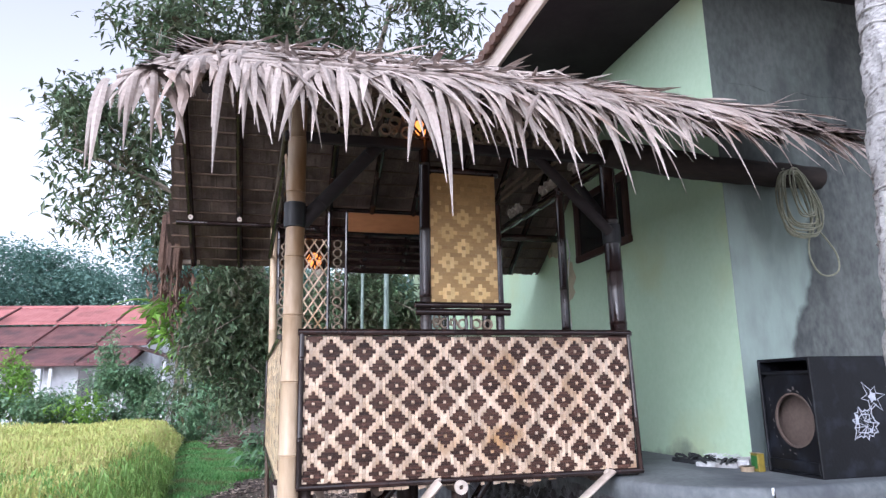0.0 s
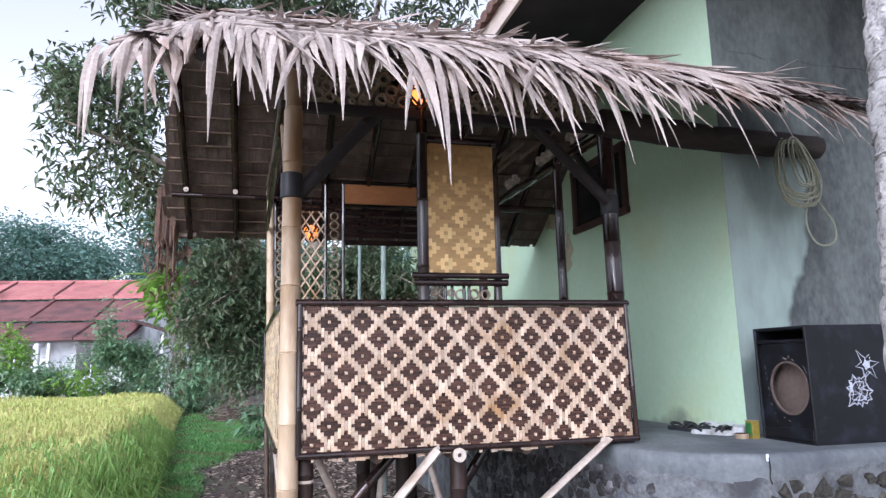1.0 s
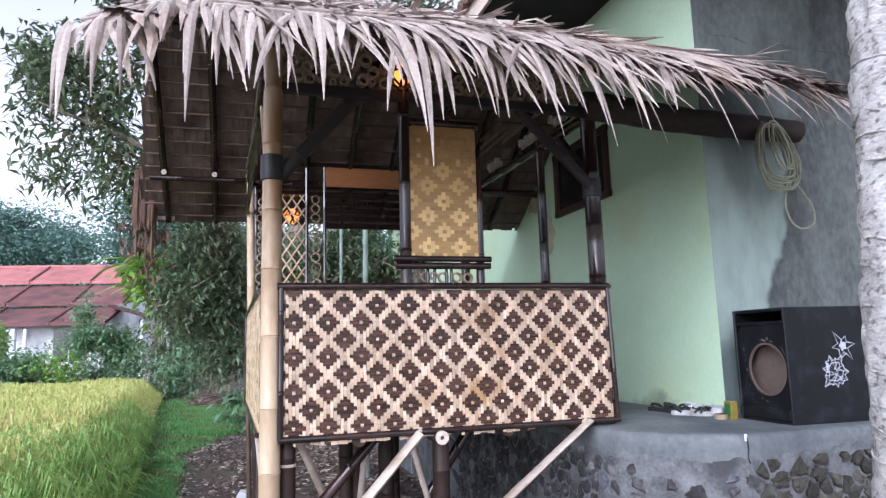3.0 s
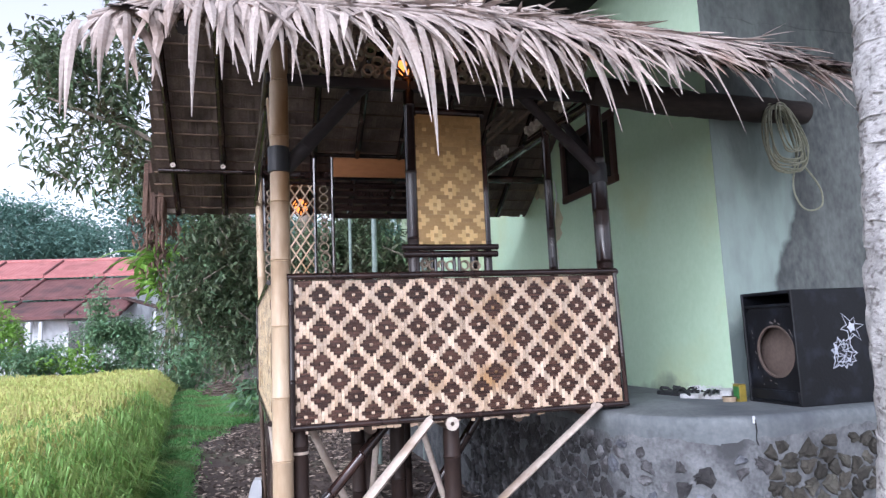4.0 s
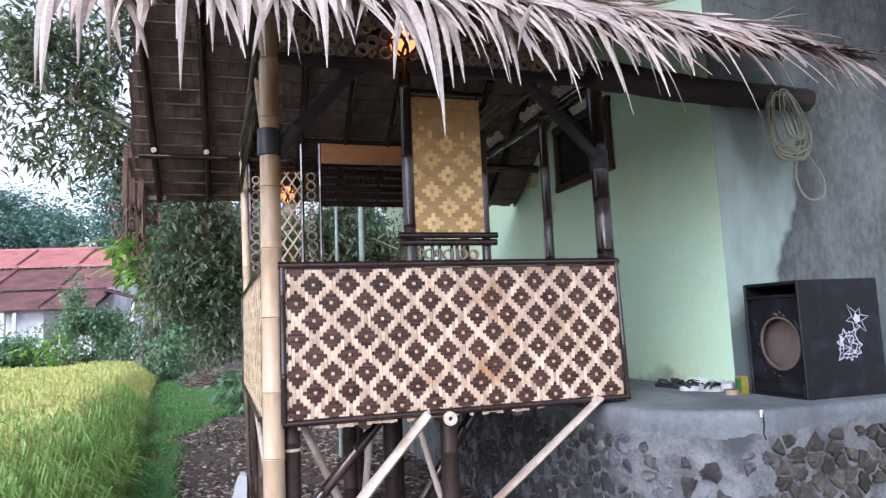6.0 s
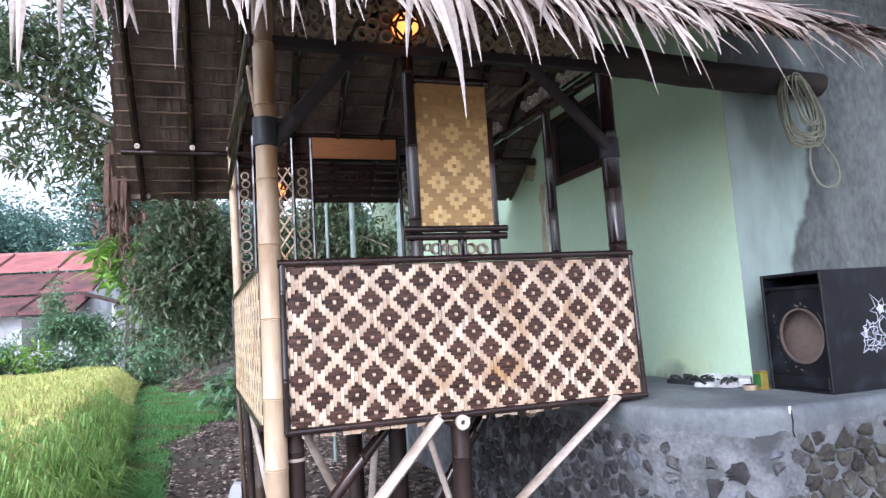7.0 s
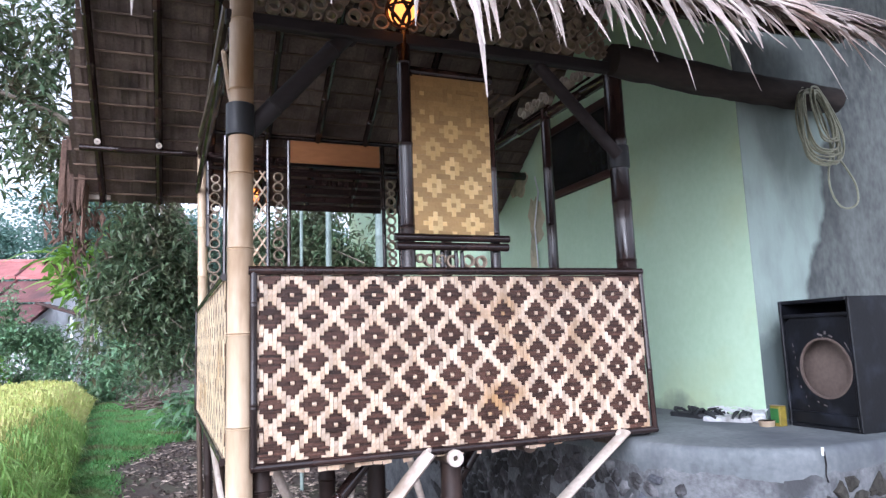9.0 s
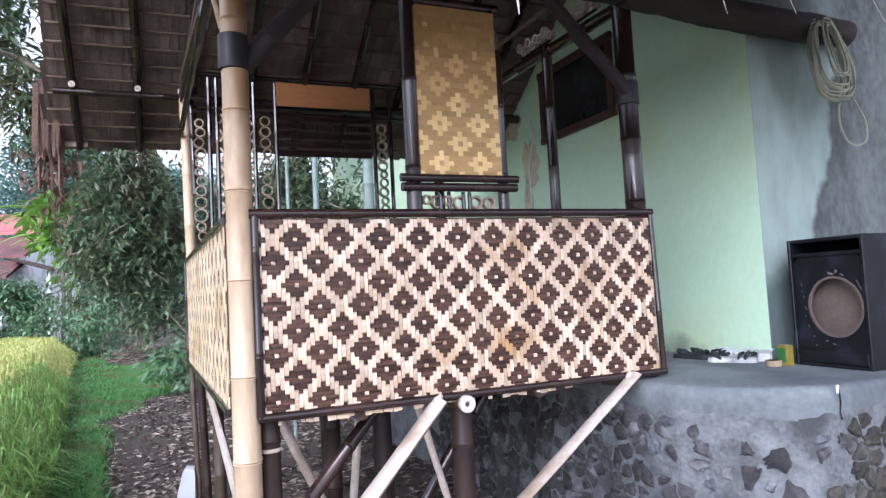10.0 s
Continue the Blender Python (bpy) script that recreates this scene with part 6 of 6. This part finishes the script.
def rice_leaves():
    """The longer green leaves among the ripening heads, most of them at the near edge."""
    r = np.random.RandomState(8)
    n = 26000
    y = 4.0 + 9.5 * r.uniform(0, 1, n) ** 1.5
    edge = -1.02 - 0.077 * (y - 6) + 0.08 * np.sin(y * 3)
    x = edge - (0.4 * y + 1.0) * r.uniform(0, 1, n) ** 1.6
    h = r.uniform(0.35, 0.72, n) * (0.55 + 0.45 * np.clip((edge - x) / 0.4, 0, 1))
    az = r.uniform(0, 2 * np.pi, n)
    close = (y < 8) & (r.uniform(0, 1, n) < 0.5)
    out = np.where(close, r.uniform(0.1, 0.36, n), r.uniform(0.04, 0.18, n))
    h = np.where(close, h * 1.15, h)
    w = r.uniform(0.005, 0.009, n)
    cx, cy = np.cos(az), np.sin(az)
    sx, sy = -cy * w, cx * w
    rows = []
    for t, up, k in ((0, 0, 1), (0.25, 0.6, 1.1), (0.6, 1.0, 0.9), (1.0, 0.92, 0.6)):
        px, py, pz = x + cx * out * t, y + cy * out * t, h * up
        rows += [np.stack([px - sx * k, py - sy * k, pz], 1), np.stack([px + sx * k, py + sy * k, pz], 1)]
    rows.append(np.stack([x + cx * out * 1.5, y + cy * out * 1.5, h * 0.7], 1))
    v = np.stack(rows, 1).reshape(-1, 3)
    k = np.arange(n)[:, None] * 9
    g = Geo()
    g.v = v.tolist()
    g.f = (k + np.array([[0, 1, 3, 2]])).tolist() + (k + np.array([[2, 3, 5, 4]])).tolist() + (k + np.array([[4, 5, 7, 6]])).tolist() + (k + np.array([[6, 7, 8]])).tolist()
    return tagged(part("rice_leaves", g, RICELEAF), "green arching rice leaves along the field edge", "rice", kind="stuff")


rice_field()
rice_leaves()
soil_clods()
grass_strip()
leaf_litter()


# ---- neighbour's house beyond the field ----
def far_house():
    ob = tagged(new("neighbour_house"), "white low house with stepped red tile roof", "house")
    ob.matrix_basis = Matrix.Translation((-5.2, 31.3, 0)) @ Matrix.Rotation(radians(-8), 4, "Z")
    def piece(name, g, mt, parent=None, lb=""):
        q = part(name, g, mt, parent or ob, lb)
        q.matrix_parent_inverse = Matrix()
        return q
    W, D, H, top = 15.0, 11.0, 2.9, 5.55
    piece("wall", Geo().box((-W / 2, -0.3, H / 2), (W - 0.8, 0.15, H), 0.01), WHITE)
    g = Geo()
    g.add([(-0.4, -0.3, 0), (-0.4, D, 0), (-0.4, D, H), (-0.4, D / 2 - 0.3, top - 0.15), (-0.4, -0.3, H), (-0.55, -0.3, 0), (-0.55, D, 0), (-0.55, D, H), (-0.55, D / 2 - 0.3, top - 0.15), (-0.55, -0.3, H)],
          [(0, 1, 2, 3, 4), (9, 8, 7, 6, 5), (0, 5, 6, 1), (1, 6, 7, 2), (2, 7, 8, 3), (3, 8, 9, 4), (4, 9, 5, 0)])
    piece("gable_wall", g, WHITE)
    slope = Vector((0, D / 2 + 0.6, top - H + 0.25))
    for k in range(3):
        for c in range(6):
            x1, wd = (0.0, 2.06) if c == 0 else (0.56 - c * 2.66, 2.62)
            y0 = -1.2 + (D / 2 + 0.9) * k / 3
            z0 = H - 0.25 + (top - H + 0.25) * k / 3 + 0.2 * k + (0.22 if k == 0 else 0)
            y1 = y0 + (D / 2 + 0.9) / 3 + 0.12
            z1 = z0 + (top - H + 0.25) / 3 - (0.22 if k == 0 else 0)
            g, cols = Geo(), 56
            for q in range(cols + 1):
                xx, bump_ = x1 - wd + q * wd / cols, 0.012 * (0, 0.7, 1, 0.7)[q % 4]
                g.v += [(xx, y0, z0 + bump_), (xx, y1, z1 + bump_), (xx, y0, z0 - 0.12), (xx, y1, z1 - 0.12)]
            for q in range(cols):
                a, b = 4 * q, 4 * q + 4
                g.f += [(a, b, b + 1, a + 1), (a + 2, b + 2, b, a), (a + 3, b + 3, b + 2, a + 2)]
            piece("roof_panel", g, TILE if k == 2 else MOSSTILE)
            piece("cover_tile", Geo().tube([(x1 - wd - 0.02, y0, z0 + 0.05), (x1 - wd - 0.02, y1, z1 + 0.05)], [0.055, 0.055], 8), MOSSTILE)
    piece("ridge_tile", Geo().tube([(0, D / 2 - 0.25, top + 0.36), (-W, D / 2 - 0.25, top + 0.36)], [0.12, 0.12], 8), TILE)
    piece("lean_to_roof", Geo().box((0.5, 1.2, 3.35), (1.6, 2.6, 0.1), 0.02, Euler((0, radians(18), 0)).to_matrix()), REDWOOD, None, "small dark brown lean-to roof")
    piece("lean_to_wall", Geo().box((1.0, 1.4, 1.6), (0.12, 2.2, 3.1), 0.01), WHITE)
    for x in (-1.6, -4.6):
        win = piece("window", Geo().box((x, -0.39, 1.95), (1.25, 0.04, 1.3), 0.01), DARKGLASS, None, "dark glazed window")
        for c, s in (((x, -0.42, 2.62), (1.4, 0.06, 0.08)), ((x, -0.42, 1.26), (1.4, 0.06, 0.08)), ((x, -0.42, 1.95), (0.06, 0.05, 1.3))):
            piece("frame", Geo().box(c, s, 0.01), WHITE, win)
    for x, w in ((-3.5, 0.2), (-3.05, 0.13), (-6.9, 0.2)):
        piece("column", Geo().box((x, -1.0, 1.33), (w, w, 2.66), 0.02), WHITE)
    return ob


far_house()

# pale posts behind the gazebo
for x, y, r in ((1.40, 8.0, 0.034), (1.99, 8.0, 0.062), (1.12, 8.1, 0.02)):
    ob = tagged(part("garden_post", bamboo((x, y, 0), (x + 0.02, y, 3.2), r, 0.4, rng), BLUEPOST, smooth=True), "pale grey-green bamboo post in the garden", "post", "garden posts")


# ---- far woods ----
def far_woods():
    r = random.Random(9)
    cl = []
    for k in range(27):
        x = -62 + k * 3.4 + r.uniform(-2, 2)
        y = 66 + r.uniform(-8, 14)
        h = r.uniform(10.2, 14.6)
        w = r.uniform(3, 5)
        for _ in range(1500):
            p = Vector((r.gauss(0, 0.5), r.gauss(0, 0.45), 1 - 2 * r.random() ** 1.3))
            q = Vector((x + p.x * w * (1.2 - abs(p.z) * 0.35), y + p.y * w, h * 0.55 + p.z * h * 0.45))
            if noise.noise(q * 0.25) > -0.6:
                cl.append(tuple(q))
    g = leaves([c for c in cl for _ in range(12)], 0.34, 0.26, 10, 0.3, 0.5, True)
    return tagged(part("far_woods", g, HAZEDLEAF), "blue-green tree line beyond the house, haze coloured into its leaves", "trees", kind="stuff")


far_woods()


# ---- stones of the foundation ----
def clip_cell(poly, p, q):
    """The part of a polygon nearer to p than to q."""
    mx, mz = (p[0] + q[0]) / 2, (p[1] + q[1]) / 2
    dx, dz = q[0] - p[0], q[1] - p[1]
    out = []
    for k in range(len(poly)):
        a, b = poly[k], poly[(k + 1) % len(poly)]
        fa = (a[0] - mx) * dx + (a[1] - mz) * dz
        fb = (b[0] - mx) * dx + (b[1] - mz) * dz
        if fa <= 0:
            out.append(a)
        if (fa < 0 < fb) or (fb < 0 < fa):
            t = fa / (fa - fb)
            out.append((a[0] + (b[0] - a[0]) * t, a[1] + (b[1] - a[1]) * t))
    return out


def foundation_stones():
    """Rough split stones packed in mortar on the visible faces, each cut to fit its neighbours and a piece of its own."""
    pick = random.Random(12)
    runs = list(zip(OUTLINE, OUTLINE[1:]))[:7]
    runs[0] = ((1.93, 6.2), (1.93, 3.5))
    runs[6] = (CORNER_B, (5.0, 2.89))
    start = [0.0]
    for (ax, ay), (bx, by) in runs:
        start.append(start[-1] + math.hypot(bx - ax, by - ay))

    def place(u, z, out):
        k = max(i for i in range(len(runs)) if start[i] <= max(u, 0))
        (ax, ay), (bx, by) = runs[k]
        d = Vector((bx - ax, by - ay)).normalized()
        return Vector((ax + d.x * (u - start[k]) + d.y * out + 0.006, ay + d.y * (u - start[k]) - d.x * out + 0.006, z))
    seeds = []
    for t in range(9000):
        u, z = pick.uniform(0, start[-1]), pick.uniform(0.0, 0.9)
        r = 0.045 + 0.06 * (0.5 + 0.5 * noise.noise(Vector((u * 3, z * 3, 5))))
        if all((u - a) ** 2 + ((z - b) * 1.25) ** 2 > r * r for a, b in seeds):
            seeds.append((u, z))
    for i, (u, z) in enumerate(seeds):
        zone = "under" if u < start[1] else "corner" if u < start[-2] + pick.uniform(-0.12, 0.12) else "front"
        dip = 0.07 * math.exp(-((u - start[-2] + 0.2) / 0.22) ** 2)
        if z > 0.86 - dip or pick.random() < {"under": 0.1, "corner": 0.45, "front": 0.04}[zone]:
            continue
        cell = [(u - 0.2, z - 0.2), (u + 0.2, z - 0.2), (u + 0.2, z + 0.2), (u - 0.2, z + 0.2)]
        for q in seeds:
            if q != (u, z) and abs(q[0] - u) < 0.35 and abs(q[1] - z) < 0.35:
                cell = clip_cell(cell, (u, z), q)
        shrink = pick.uniform(0.5, 1.0) if zone == "corner" else pick.uniform(0.8, 1.12)
        pts = []
        for k in range(len(cell)):
            a, b = cell[k], cell[(k + 1) % len(cell)]
            for t in (0.12, 0.5, 0.88):
                w = pick.uniform(0.68, 1.08) * shrink
                pts.append((u + (a[0] + (b[0] - a[0]) * t - u) * w, z + (a[1] + (b[1] - a[1]) * t - z) * w))
        pts = [(a, min(max(b, 0.01), 0.875 - dip)) for a, b in pts]
        n, g = len(pts), Geo()
        proud = pick.uniform(-0.002, 0.018) if zone == "front" else pick.uniform(0.004, 0.014)
        for scale, out in ((1.0, -0.01), (0.95, proud), (0.55, proud + 0.008)):
            g.v += [place(u + (a - u) * scale, z + (b - z) * scale, out + pick.uniform(-0.003, 0.003)) for a, b in pts]
        for r in range(2):
            for k in range(n):
                g.f.append((r * n + k, r * n + (k + 1) % n, (r + 1) * n + (k + 1) % n, (r + 1) * n + k))
        g.f.append(tuple(2 * n + k for k in range(n)))
        # under: close dark stones, whose colour also stands in for the deck's shade
        part("stone", g, RUBBLE if zone == "front" else STONE if zone == "under" or pick.random() < 0.6 else GREYSTONE, foundation)


foundation_stones()
